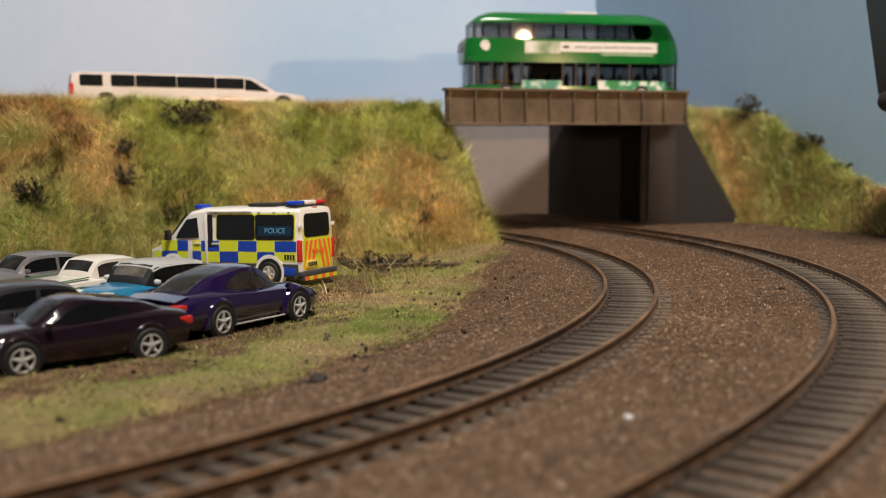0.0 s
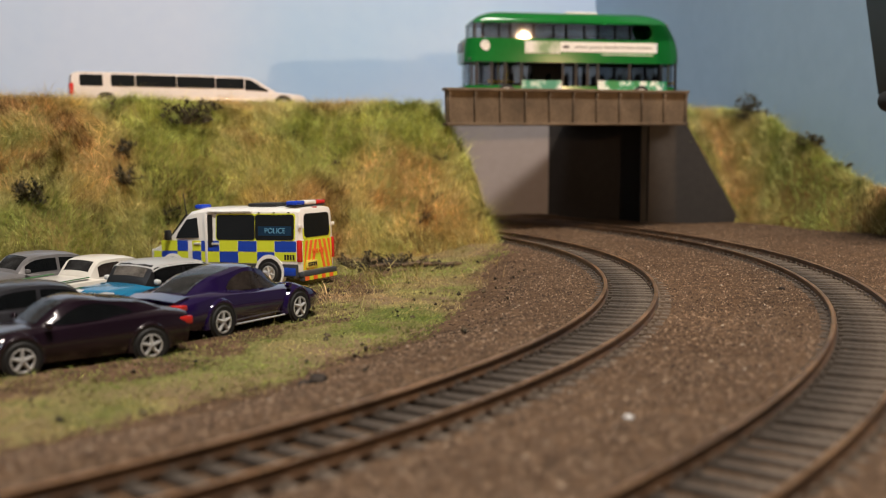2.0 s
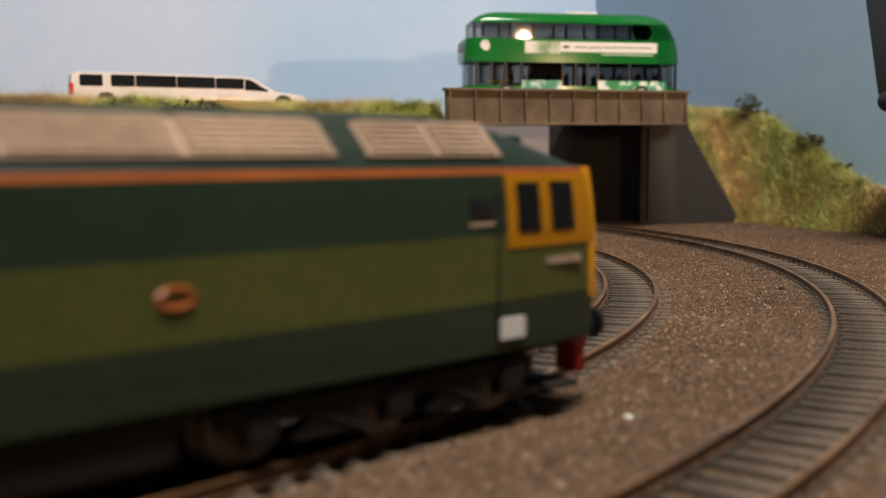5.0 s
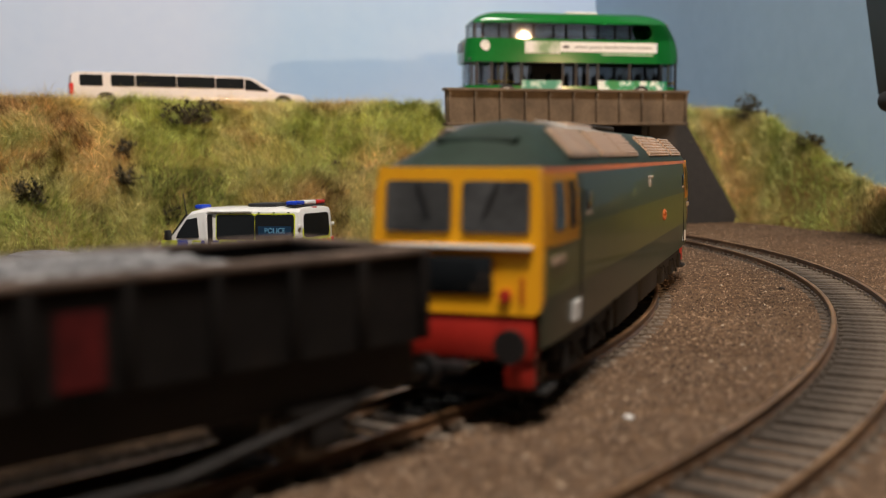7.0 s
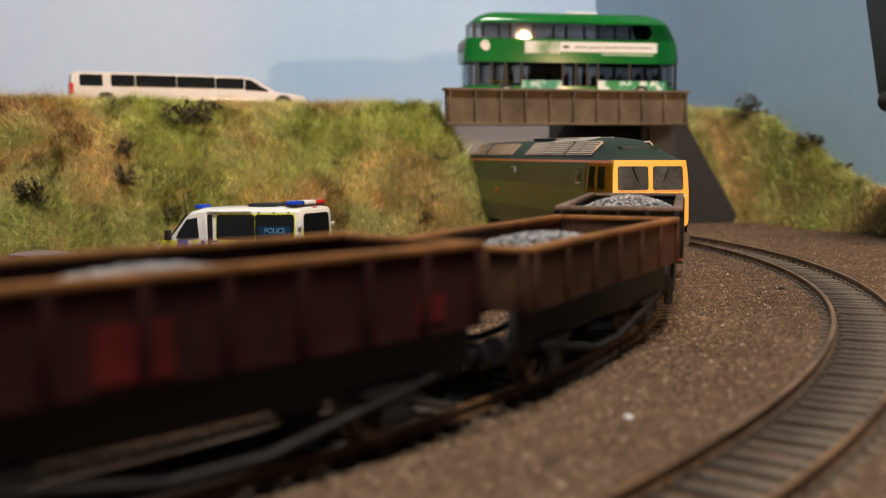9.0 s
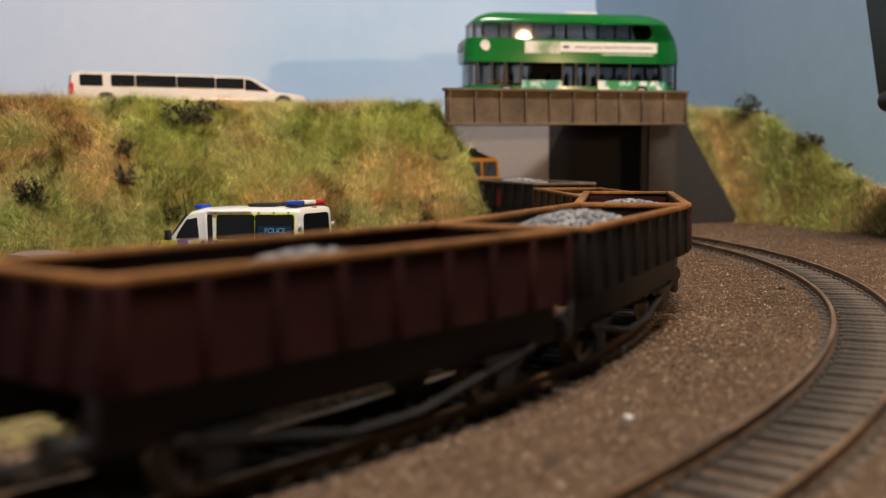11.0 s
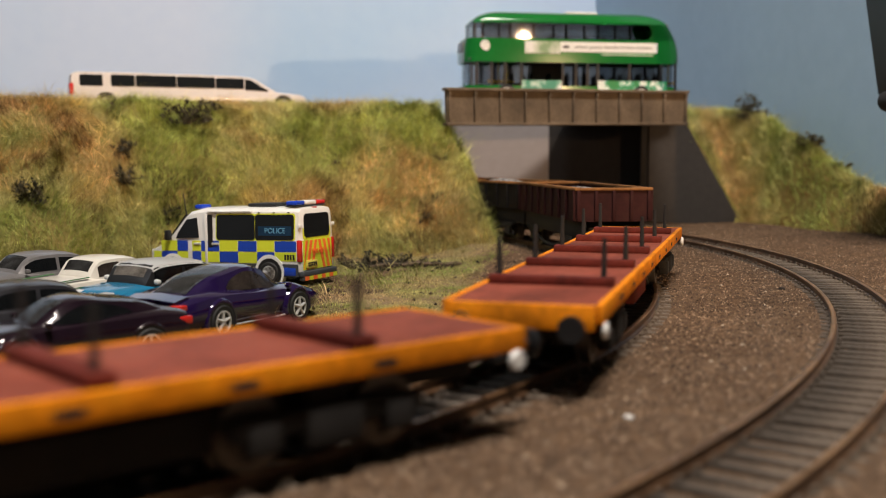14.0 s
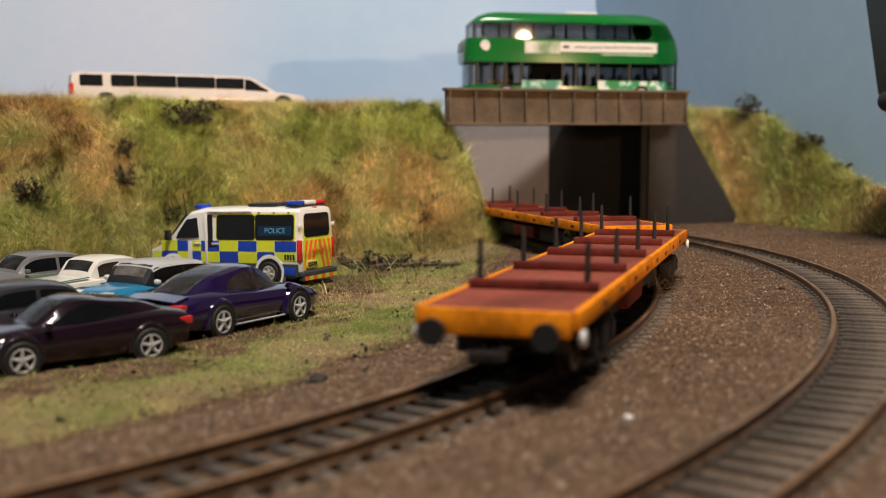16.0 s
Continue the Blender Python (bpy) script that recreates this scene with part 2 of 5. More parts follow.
def side_plate(bm, uv, y, thick, sgn=1):
    """Plate on a side face y, growing outwards; uv are (x, z)."""
    loft(bm, [[(u, y, w) for u, w in uv], [(u, y + sgn * thick, w) for u, w in uv]])


def end_plate(bm, uv, x, thick, lean=0.0, z0=0.0):
    """Plate on an end face; uv are (y, z); lean: x lost for each mm of height over z0."""
    loft(bm, [[(x - (w - z0) * lean, u, w) for u, w in uv], [(x + thick - (w - z0) * lean, u, w) for u, w in uv]])


def wheel(parent, x, y, r, width, sgn, rim_mat=None, spokes=5):
    """A road wheel whose outer face looks along sgn * y: tyre with its rim as a sub-part."""
    bm = bmesh.new()
    lathe(bm, [(r * 0.62, 0.0), (r * 0.66, sgn * width * 0.52), (r * 0.92, sgn * width * 0.55), (r, sgn * width * 0.4),
               (r, -sgn * width * 0.4), (r * 0.9, -sgn * width * 0.5), (r * 0.5, -sgn * width * 0.5)], 24)
    w = part("wheel", bm, M_TYRE, parent)
    w.location = (x * MM, y * MM, r * MM)
    bm = bmesh.new()
    lathe(bm, [(r * 0.66, sgn * width * 0.2), (r * 0.68, sgn * width * 0.56), (r * 0.6, sgn * width * 0.58), (r * 0.56, sgn * width * 0.34), (0.02, sgn * width * 0.3)], 24)
    for k in range(spokes):
        a = 2 * math.pi * k / spokes + 0.3
        rod(bm, (0, sgn * width * 0.45, 0), (r * 0.6 * math.cos(a), sgn * width * 0.45, r * 0.6 * math.sin(a)), r * 0.13, 6, r * 0.09)
    lathe(bm, [(r * 0.2, sgn * width * 0.3), (r * 0.18, sgn * width * 0.6), (0.02, sgn * width * 0.62)], 10)
    part("rim", bm, rim_mat or M_CHROME, w, "silver spoked rim")
    return w


def car(name, label, m, body, cabin, wheels, mat, roof_mat=None, seats=None, rear_lamp=None, head_lamp=None, mirror=None, steps=(), arched=None):
    """body: stations (x, z low, z top, half width). cabin: (front base x, front top x, rear top x, rear base x,
    belt z front, belt z rear, top z, half width at the belt, half width at the top). wheels: (front x, rear x, radius)."""
    e = tagged(empty(name), label, "car", "parked cars")
    roof_mat = roof_mat or mat
    bm = bmesh.new()
    rings = []
    for x, zl, zt, hw in body:
        h = zt - zl
        half = [(hw * 0.88, zl), (hw * 0.97, zl + 0.18 * h), (hw, zl + 0.45 * h), (hw * 0.985, zl + 0.68 * h), (hw * 0.93, zl + 0.87 * h), (hw * 0.8, zl + 0.97 * h), (hw * 0.4, zt)]
        rings.append([(x, y, z) for y, z in half] + [(x, -y, z) for y, z in half[::-1]])
    loft(bm, rings)
    shell = part("body", bm, mat, e)
    fb, ft, rt, rb, zf, zr, zt, wb, wt = cabin
    # cabin: one smooth shell from the rear deck over the roof to the scuttle
    mid = (ft + rt) / 2
    kx = [rb - 0.5, rb + (rt - rb) * 0.5, rt, (rt + mid) / 2, mid, (ft + mid) / 2, ft, ft + (fb - ft) * 0.5, fb + 0.5]
    kz = [zr - 0.6, zr + (zt - zr) * 0.66, zt - 0.8, zt - 0.15, zt, zt - 0.12, zt - 0.7, zf + (zt - zf) * 0.57, zf - 0.6]
    kb = [wb * 0.80, wb * 0.9, wb * 0.97, wb, wb, wb, wb * 0.98, wb * 0.94, wb * 0.86]
    kt = [wt * 0.86, wt * 0.93, wt * 0.97, wt, wt, wt, wt * 0.97, wt * 0.95, wt * 0.94]

    def shape(x):
        fine = [x + (0.75 if arched else 0.25) * q for q in range(-5, 6)]
        return [float(np.mean(np.interp(fine, kx, k))) for k in (kz, kb, kt)] + [float(np.interp(x, [rb, fb], [zr, zf])) - 0.7]

    def side(x, v, s, off=0.0):
        z, b, t, belt = shape(x)
        top = max(belt + 0.02, z - 0.9)
        t = t if z - belt > 3.5 else b + (t - b) * max(0.0, (z - belt) / 3.5)
        return (x, s * (b + (t - b) * v + off), belt + (top - belt) * v)

    def crown(x, u, off=0.0):
        z, b, t, belt = shape(x)
        t = t if z - belt > 3.5 else b + (t - b) * max(0.0, (z - belt) / 3.5)
        return (x, u * t * 0.9, z - 0.45 * u * u + off)

    bm = bmesh.new()
    rings = []
    for k in range(23):
        x = rb - 0.3 + (fb - rb + 0.6) * k / 22
        z = shape(x)[0]
        rings.append([side(x, 0, 1), side(x, 0.5, 1), side(x, 1, 1), crown(x, 0.86), crown(x, 0.4), crown(x, -0.4), crown(x, -0.86), side(x, 1, -1), side(x, 0.5, -1), side(x, 0, -1)])
    loft(bm, rings)
    part("roof" if roof_mat is mat else "cabin_frame", bm, roof_mat if roof_mat is mat else M_BLACK, e)

    def sheet(name, fn, us, vs, label=""):
        if not us:
            return
        b2 = bmesh.new()
        loft(b2, [[fn(u, v) for v in vs] for u in us], caps=False, closed=False)
        bmesh.ops.solidify(b2, geom=b2.faces[:], thickness=0.12)
        part(name, b2, side_glaze if name == "side_window" else glaze, e, label)

    def lin(a, b, n):
        return [a + (b - a) * k / (n - 1) for k in range(n)]

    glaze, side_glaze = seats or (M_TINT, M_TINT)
    # rounded wings over the wheels
    for x in wheels[:2]:
        for s in (-1, 1):
            r, hw = wheels[2], max(b[3] for b in body)
            bm = bmesh.new()
            loft(bm, [[(x + r * k * math.cos(q), s * y, r * 1.02 + r * k * math.sin(q)) for q in (math.pi * n / 12 for n in range(-1, 14))]
                      for k, y in ((1.5, hw - 2.6), (1.36, hw - 0.4), (1.26, hw + 0.1), (1.14, hw + 0.12), (1.12, hw - 2.0))], caps=False, closed=False)
            part("wing", bm, mat, e)
    if roof_mat is not mat:
        b2 = bmesh.new()
        loft(b2, [[side(x, 0.93, -1, 0.3)] + [crown(x, u, 0.25) for u in lin(-1.05, 1.05, 7)] + [side(x, 0.93, 1, 0.3)] for x in lin(rt - 0.8, ft + 0.6, 9)], caps=False, closed=False)
        bmesh.ops.solidify(b2, geom=b2.faces[:], thickness=0.5)
        part("roof", b2, roof_mat, e, "white roof panel")
    sheet("windscreen", lambda x, u: crown(x, u, 0.10), lin(ft + 0.5, fb - 1.0, 6), lin(-0.86, 0.86, 5))
    sheet("rear_window", lambda x, u: crown(x, u, 0.10), lin(rb + 2.0, rt - 0.4, 6), lin(-0.82, 0.82, 5))
    for s in (-1, 1):
        if arched:
            # one arched light, pointed at both ends
            w0, w1 = arched
            sheet("side_window", lambda x, v: side(x, 0.17 + v * math.sin(math.pi * (0.06 + 0.9 * ((x - w0) / (w1 - w0)) ** 0.8)) ** 0.6, s, 0.16), lin(w0, w1, 13), lin(0.0, 0.70, 4))
        else:
            sheet("side_window", lambda x, v: side(x, v, s, 0.14), lin(mid + 0.2, fb - 3.2, 7), lin(0.16, 0.84, 3))
            sheet("side_window", lambda x, v: side(x, v, s, 0.14), lin(rt + (rb - rt) * 0.45, mid - 1.0, 7), lin(0.16, 0.84, 3))
    fx, rx, r = wheels
    hwf = max(b[3] for b in body)
    for x in (fx, rx):
        for s in (-1, 1):
            bm = bmesh.new()
            lathe(bm, [(r * 1.13, s * (hwf - 4)), (r * 1.13, s * (hwf + 0.04)), (r * 0.4, s * (hwf + 0.04))], 24, (x, 0, r * 1.02))
            part("wheel_arch", bm, M_BLACK, e)
            wheel(e, x, s * (hwf - 0.9), r, 2.4, s)
    for s in (-1, 1):
        if rear_lamp:
            zl, zh, w, rm = rear_lamp
            bm = new_box(body[0][0] - 0.15, body[0][0] + 4.0, s * (body[1][3] - w) - (0 if s > 0 else w), s * (body[1][3] - w) + (w if s > 0 else 0), zl, zh, 0.4)
            part("tail_lamp", bm, rm, e, "red tail lamp lens")
        if head_lamp:
            zl, zh, w, hx = head_lamp
            bm = new_box(hx - 3.0, hx, s * (body[-2][3] - w * 0.9) - w / 2, s * (body[-2][3] - w * 0.9) + w / 2, zl, zh, 0.5)
            part("headlamp", bm, M_LAMPCLEAR, e, "clear headlamp lens")
        if mirror:
            bm = new_box(fb - 3.4, fb - 1.8, s * wb + (0.3 if s > 0 else -2.4), s * wb + (2.4 if s > 0 else -0.3), zf + 0.1, zf + 1.7, 0.5)
            part("wing_mirror", bm, mirror, e)
    for nm, bm, mt, lb in steps:
        part(nm, bm, mt, e, lb)
    e.matrix_world = m
    return e


def at(x, y, heading, z=0.0, pitch=0.0, roll=0.0):
    return pose(x * MM, y * MM, z * MM, 0, 0, heading) @ pose(0, 0, 0, roll, pitch, 0)


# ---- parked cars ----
# opaque glossy panes; the tone paints the interior seen through clear glass
M_PALEGLAZE = paint("opaque_pane_pale", (0.30, 0.27, 0.235), 0.1, 0, 0.35, 250, 0.5)
M_GREYGLAZE = paint("opaque_pane_grey", (0.07, 0.07, 0.07), 0.1, 0, 0.3, 300, 0.5)
M_BROWNGLAZE = paint("opaque_pane_brown", (0.085, 0.066, 0.056), 0.1, 0, 0.3, 300, 0.5)
M_PURPLE = paint("deep_purple_lacquer", (0.013, 0.005, 0.045), 0.10, 0.0, 0.05, 100, 1.0)
M_AUBERGINE = paint("aubergine_lacquer", (0.014, 0.006, 0.013), 0.22, 0.15, 0.12, 100, 0.8)
M_BLUE = paint("bright_blue_paint", (0.015, 0.17, 0.32), 0.25, 0, 0.06, 100, 0.6)
M_CREAM = paint("cream_paint", (0.72, 0.68, 0.60), 0.3, 0, 0.05, 100, 0.5)
M_GREY = paint("silver_grey_paint", (0.22, 0.21, 0.21), 0.4, 0.3, 0.12, 100, 0.3)
M_CHARCOAL = paint("charcoal_paint", (0.03, 0.03, 0.036), 0.35, 0.1, 0.15, 100, 0.4)
M_STRIPE = paint("green_stripe", (0.03, 0.16, 0.03), 0.4)

SPORTS = [(-34.6, 6.5, 9.6, 9.5), (-32, 4.4, 11.4, 12.2), (-27, 3.4, 12.6, 13.4), (-20, 3.1, 13.6, 13.9), (-12, 3.0, 13.4, 13.3), (0, 2.9, 12.6, 12.9), (12, 3.0, 12.2, 13.0), (20, 3.2, 12.0, 13.4), (27, 3.3, 10.7, 12.9), (32, 3.6, 8.9, 11.6), (35, 4.6, 7.2, 8.6)]

spoiler = bmesh.new()
loft(spoiler, [[(-33.2, y, 12.5 - abs(y) * 0.06), (-28, y, 13.5 - abs(y) * 0.06), (-27, y, 12.4), (-32.5, y, 11.2)] for y in (-9.5, -6, 0, 6, 9.5)])
sill = bmesh.new()
for s in (-1, 1):
    rod(sill, (-12, s * 13.1, 3.2), (12, s * 13.1, 3.2), 0.3, 6)
car("sports_car", "glossy deep purple rear-engined sports coupe with silver five-spoke wheels", at(-66.5, 333.5, 60.8, 0.4), SPORTS,
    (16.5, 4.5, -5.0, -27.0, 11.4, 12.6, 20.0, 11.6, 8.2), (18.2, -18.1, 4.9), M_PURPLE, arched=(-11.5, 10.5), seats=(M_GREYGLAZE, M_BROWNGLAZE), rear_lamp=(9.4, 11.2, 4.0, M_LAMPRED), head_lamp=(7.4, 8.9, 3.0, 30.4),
    mirror=M_PURPLE, steps=(("spoiler", spoiler, M_PURPLE, ""), ("sill_strip", sill, M_CHROME, "bright sill strip")))

COUPE = [(-29, 6.0, 10.5, 9.5), (-28, 4.0, 12.4, 11.4), (-22, 3.2, 13.4, 12.3), (-10, 3.0, 13.2, 12.3), (4, 3.0, 12.4, 12.2), (14, 3.0, 11.6, 12.2), (22, 3.2, 10.6, 11.9), (28, 3.8, 8.8, 10.8), (31, 5.0, 7.0, 8.6)]
car("coupe", "dark aubergine fastback coupe with silver alloy wheels parked on grass", at(-96.3, 279.0, 220.3, -0.6), COUPE,
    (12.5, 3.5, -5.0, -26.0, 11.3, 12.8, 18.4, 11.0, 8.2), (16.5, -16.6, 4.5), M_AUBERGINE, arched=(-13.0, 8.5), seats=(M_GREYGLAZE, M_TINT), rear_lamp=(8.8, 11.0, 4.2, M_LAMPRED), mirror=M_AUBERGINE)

HATCH = [(-26, 5.5, 11.0, 9.5), (-25, 3.6, 12.4, 11.2), (-16, 3.0, 12.6, 11.6), (0, 3.0, 12.2, 11.6), (12, 3.0, 11.8, 11.6), (20, 3.2, 11.0, 11.4), (25, 3.8, 9.6, 10.6), (27, 5.2, 8.0, 8.8)]
car("hatchback", "charcoal hatchback parked close beside a dark coupe", at(-122, 300, 222), HATCH,
    (9.5, 3.0, -15.0, -21.0, 11.6, 12.2, 18.2, 10.6, 8.8), (16.0, -15.5, 4.2), M_CHARCOAL, rear_lamp=(8.0, 11.0, 2.6, M_LAMPRED), head_lamp=(7.6, 9.6, 4.0, 25.5), mirror=M_CHARCOAL)

BOXY = [(-25, 5.0, 10.6, 9.4), (-24, 3.6, 12.0, 10.6), (-16, 3.0, 12.2, 11.0), (0, 3.0, 12.0, 11.0), (12, 3.0, 11.8, 11.0), (20, 3.2, 11.5, 10.9), (25.5, 3.8, 10.9, 10.6), (26.5, 5.0, 9.8, 10.0)]
flash = bmesh.new()
for s in (-1, 1):
    quad(flash, [(-22, s * 11.08, 8.2), (20, s * 11.08, 8.2), (20, s * 11.08, 9.4), (-22, s * 11.08, 9.4)], 0.12 * s)
    quad(flash, [(10, s * 9.4 - 0.4, 11.98), (25, s * 9.4 - 0.4, 11.2), (25, s * 9.4 + 0.4, 11.2), (10, s * 9.4 + 0.4, 11.98)], 0.25)
car("saloon_car", "cream classic two-door saloon with green side stripe", at(-121, 378, 236), BOXY,
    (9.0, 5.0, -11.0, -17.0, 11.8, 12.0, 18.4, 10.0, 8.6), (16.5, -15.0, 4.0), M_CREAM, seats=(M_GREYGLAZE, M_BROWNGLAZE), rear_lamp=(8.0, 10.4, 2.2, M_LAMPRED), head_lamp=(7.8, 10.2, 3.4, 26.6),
    steps=(("side_stripe", flash, M_STRIPE, "green stripe"),))
car("hatchback", "dusty silver grey small family hatchback with wing mirrors", at(-149, 392, 230), HATCH,
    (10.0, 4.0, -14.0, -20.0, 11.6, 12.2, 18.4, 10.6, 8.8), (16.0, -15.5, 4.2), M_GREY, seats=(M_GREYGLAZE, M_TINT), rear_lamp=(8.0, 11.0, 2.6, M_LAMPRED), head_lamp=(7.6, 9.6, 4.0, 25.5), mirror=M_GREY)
SMALL = [(-23, 5.0, 11.0, 9.6), (-22, 3.6, 12.6, 11.0), (-14, 3.0, 12.8, 11.4), (0, 3.0, 12.6, 11.4), (10, 3.0, 12.2, 11.4), (17, 3.2, 11.6, 11.2), (22, 3.8, 10.4, 10.6), (24, 5.2, 8.6, 8.8)]
car("small_car", "bright blue small hatchback with white roof and white mirrors", at(-97, 354, 236), SMALL,
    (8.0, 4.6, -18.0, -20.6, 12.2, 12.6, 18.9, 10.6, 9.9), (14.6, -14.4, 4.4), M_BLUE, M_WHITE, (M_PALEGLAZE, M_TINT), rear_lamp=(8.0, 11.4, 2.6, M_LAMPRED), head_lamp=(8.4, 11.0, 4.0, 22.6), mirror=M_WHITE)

# ---- police van ----
M_VBLUE = paint("reflective_blue", (0.012, 0.055, 0.42), 0.3, 0, 0.05, 120, 0.2)
M_VYELLOW = paint("reflective_yellow", (0.62, 0.70, 0.04), 0.3, 0, 0.05, 120, 0.2)
M_ORANGE_RED = paint("fluorescent_orange_red", (0.85, 0.16, 0.035), 0.4, 0, 0.05, 120)
M_SILL = paint("dark_grey_cladding", (0.045, 0.05, 0.055), 0.6, 0, 0.1, 150)
M_PLATE = paint("yellow_plate", (0.75, 0.62, 0.12), 0.4)
M_BEACON = paint("blue_beacon_lens", (0.015, 0.06, 0.55), 0.12, 0, 0.05, 150, 0.5)
M_NAVY = paint("navy_film", (0.012, 0.04, 0.085), 0.25)
M_LETTER = paint("pale_blue_lettering", (0.12, 0.35, 0.55), 0.5)


def words(name, text, size, m, mat, parent, label="", extrude=0.08):
    """Lettering of size mm in height, lying in the xy plane of the pose m, which is in the parent's space."""
    cu = bpy.data.curves.new(name, "FONT")
    cu.body, cu.size, cu.extrude, cu.align_x, cu.align_y = text, size * MM, extrude * MM, "CENTER", "CENTER"
    tmp = bpy.data.objects.new(name, cu)
    scene.collection.objects.link(tmp)
    bpy.context.view_layer.update()
    me = bpy.data.meshes.new_from_object(tmp)
    bpy.data.objects.remove(tmp)
    me.materials.clear()
    me.materials.append(mat)
    ob = new(name, me)
    ob.parent = parent
    ob.matrix_local = m
    if label:
        tagged(ob, label)
    return ob


def van(m):
    e = tagged(empty("police_van"), "white police van with blue and yellow battenburg chequers", "van")
    # shell as a loft along x: (x, low, top, half width)
    st = [(-39, 5.0, 29.5, 11.8), (-38.4, 3.2, 30.6, 12.7), (-36, 3.0, 31.0, 13.0), (-10, 3.0, 31.2, 13.0), (10, 3.0, 31.0, 13.0), (15.5, 3.0, 29.9, 12.9),
          (19, 3.0, 27.4, 12.7), (27.0, 3.0, 18.6, 12.5), (30, 3.0, 16.4, 12.3), (36, 3.2, 14.0, 11.6), (38.4, 4.0, 11.8, 10.4), (39, 5.4, 10.2, 8.6)]
    bm = bmesh.new()
    rings = []
    for x, zl, zt, hw in st:
        h = zt - zl
        top = max(0.0, (zt - 17) / 14)
        half = [(hw * 0.93, zl), (hw, zl + 0.1 * h), (hw, zl + 0.45 * h), (hw * (1 - 0.035 * top), zl + 0.7 * h), (hw * (1 - 0.085 * top), zl + 0.93 * h), (hw * (0.9 - 0.1 * top), zl + 0.985 * h), (hw * 0.5, zt)]
        rings.append([(x, y, z) for y, z in half] + [(x, -y, z) for y, z in half[::-1]])
    loft(bm, rings)
    part("body", bm, M_WHITE, e)

    def wy(z):
        return 13.0 * (1 - 0.035 * max(0, (z - 14) / 9)) if z > 14 else 13.0

    for s in (-1, 1):
        # lower cladding
        bm = bmesh.new()
        side_plate(bm, [(-38.2, 3.1), (31, 3.1), (31, 8.2), (-38.2, 8.2)], s * 12.98, 0.22, s)
        part("sill", bm, M_SILL, e, "dark grey lower cladding")
        # chequers, two rows; each square its own plate
        cols = [(-37.4, -27.2), (-27.0, -18.6), (-18.4, -9.2), (-9.0, 0.2), (0.4, 9.6), (9.8, 14.2), (16.6, 22.0), (22.2, 30.5), (30.7, 35.2)]
        for r, (z0, z1) in enumerate(((8.4, 12.9), (13.1, 17.4))):
            for c, (x0, x1) in enumerate(cols):
                if r == 1 and x0 > 30:
                    continue
                if r == 0 and c == 0:
                    z0b, x1b = 9.4, x1
                else:
                    z0b, x1b = z0, x1
                w0, w1 = wy(z0b) - 0.02, wy(z1) - 0.02
                taper = 0.5 if x0 > 30 else 0.0
                bm = bmesh.new()
                quad(bm, [(x0, s * w0, z0b), (x1b, s * (w0 - taper), z0b), (x1b, s * (w1 - taper), z1), (x0, s * w1, z1)][::-s], 0.14)
                part("chequer", bm, M_VBLUE if (r + c) % 2 else M_VYELLOW, e)
        # windows with yellow surrounds
        for x0, x1, z0, z1, r in ((-36.4, -17.75, 17.8, 28.0, 1.2), (-17.45, 1.6, 17.8, 28.0, 1.2)):
            bm = bmesh.new()
            y0, y1 = wy(z0), wy(z1) - 0.25
            out = rounded(x0 - 0.5, x1 + 0.5, z0 - 0.4, z1 + 0.5, r)
            loft(bm, [[(u, s * (y0 + (y1 - y0) * (w - z0) / (z1 - z0) + d), w) for u, w in out] for d in (-0.3, 0.10)])
            part("window_surround", bm, M_VYELLOW, e)
            bm = bmesh.new()
            out = rounded(x0, x1, z0, z1, r)
            loft(bm, [[(u, s * (y0 + (y1 - y0) * (w - z0) / (z1 - z0) + d), w) for u, w in out] for d in (-0.2, 0.24)])
            part("side_window", bm, M_TINT, e, "black tinted window")
        bm = bmesh.new()
        quad(bm, [(10.6, s * 12.9, 18.6), (22.8, s * 12.72, 18.2), (21.4, s * 12.62, 20.8), (17.0, s * 12.25, 26.2), (11.8, s * 12.2, 26.9)][::-s], 0.3)
        part("door_window", bm, M_TINT, e)
        # sliding door's open edge and rail
        bm = new_box(6.2, 7.4, min(s * 12.6, s * 13.5), max(s * 12.6, s * 13.5), 6.5, 28.5, 0.2)
        part("door_pillar", bm, M_CHROME if s < 0 else M_WHITE, e, "pale grey door edge")
        bm = new_box(3.6, 5.9, min(s * 12.6, s * 13.06), max(s * 12.6, s * 13.06), 8.5, 28.2)
        part("door_gap", bm, M_BLACK, e)
        bm = new_box(-16, 6, min(s * 12.0, s * 12.9), max(s * 12.0, s * 12.9), 28.9, 29.5, 0.1)
        part("door_rail", bm, M_CHROME, e)
        for hx in (11.5, 2.2):
            bm = new_box(hx - 1.8, hx + 1.8, min(s * 12.8, s * 13.5), max(s * 12.8, s * 13.5), 15.6, 16.6, 0.3)
            part("door_handle", bm, M_CHROME, e, "chrome door handle")
        bm = new_box(25.2, 27.0, min(s * 12.4, s * 15.6), max(s * 12.4, s * 15.6), 17.6, 21.8, 0.5)
        part("wing_mirror", bm, M_BLACK, e, "black wing mirror")
        # white wheel arches
        for x in (-24.5, 24.5):
            bm = bmesh.new()
            lathe(bm, [(7.0, s * 11.0), (7.0, s * 13.34), (5.4, s * 13.36)], 24, (x, 0, 5.0))
            part("wheel_arch", bm, M_WHITE, e)
            bm = bmesh.new()
            lathe(bm, [(5.9, s * 11.0), (5.9, s * 13.42), (0.5, s * 13.42)], 24, (x, 0, 4.6))
            part("wheel_well", bm, M_BLACK, e)
            wheel(e, x, s * 12.6, 4.5, 2.6, s, spokes=6)
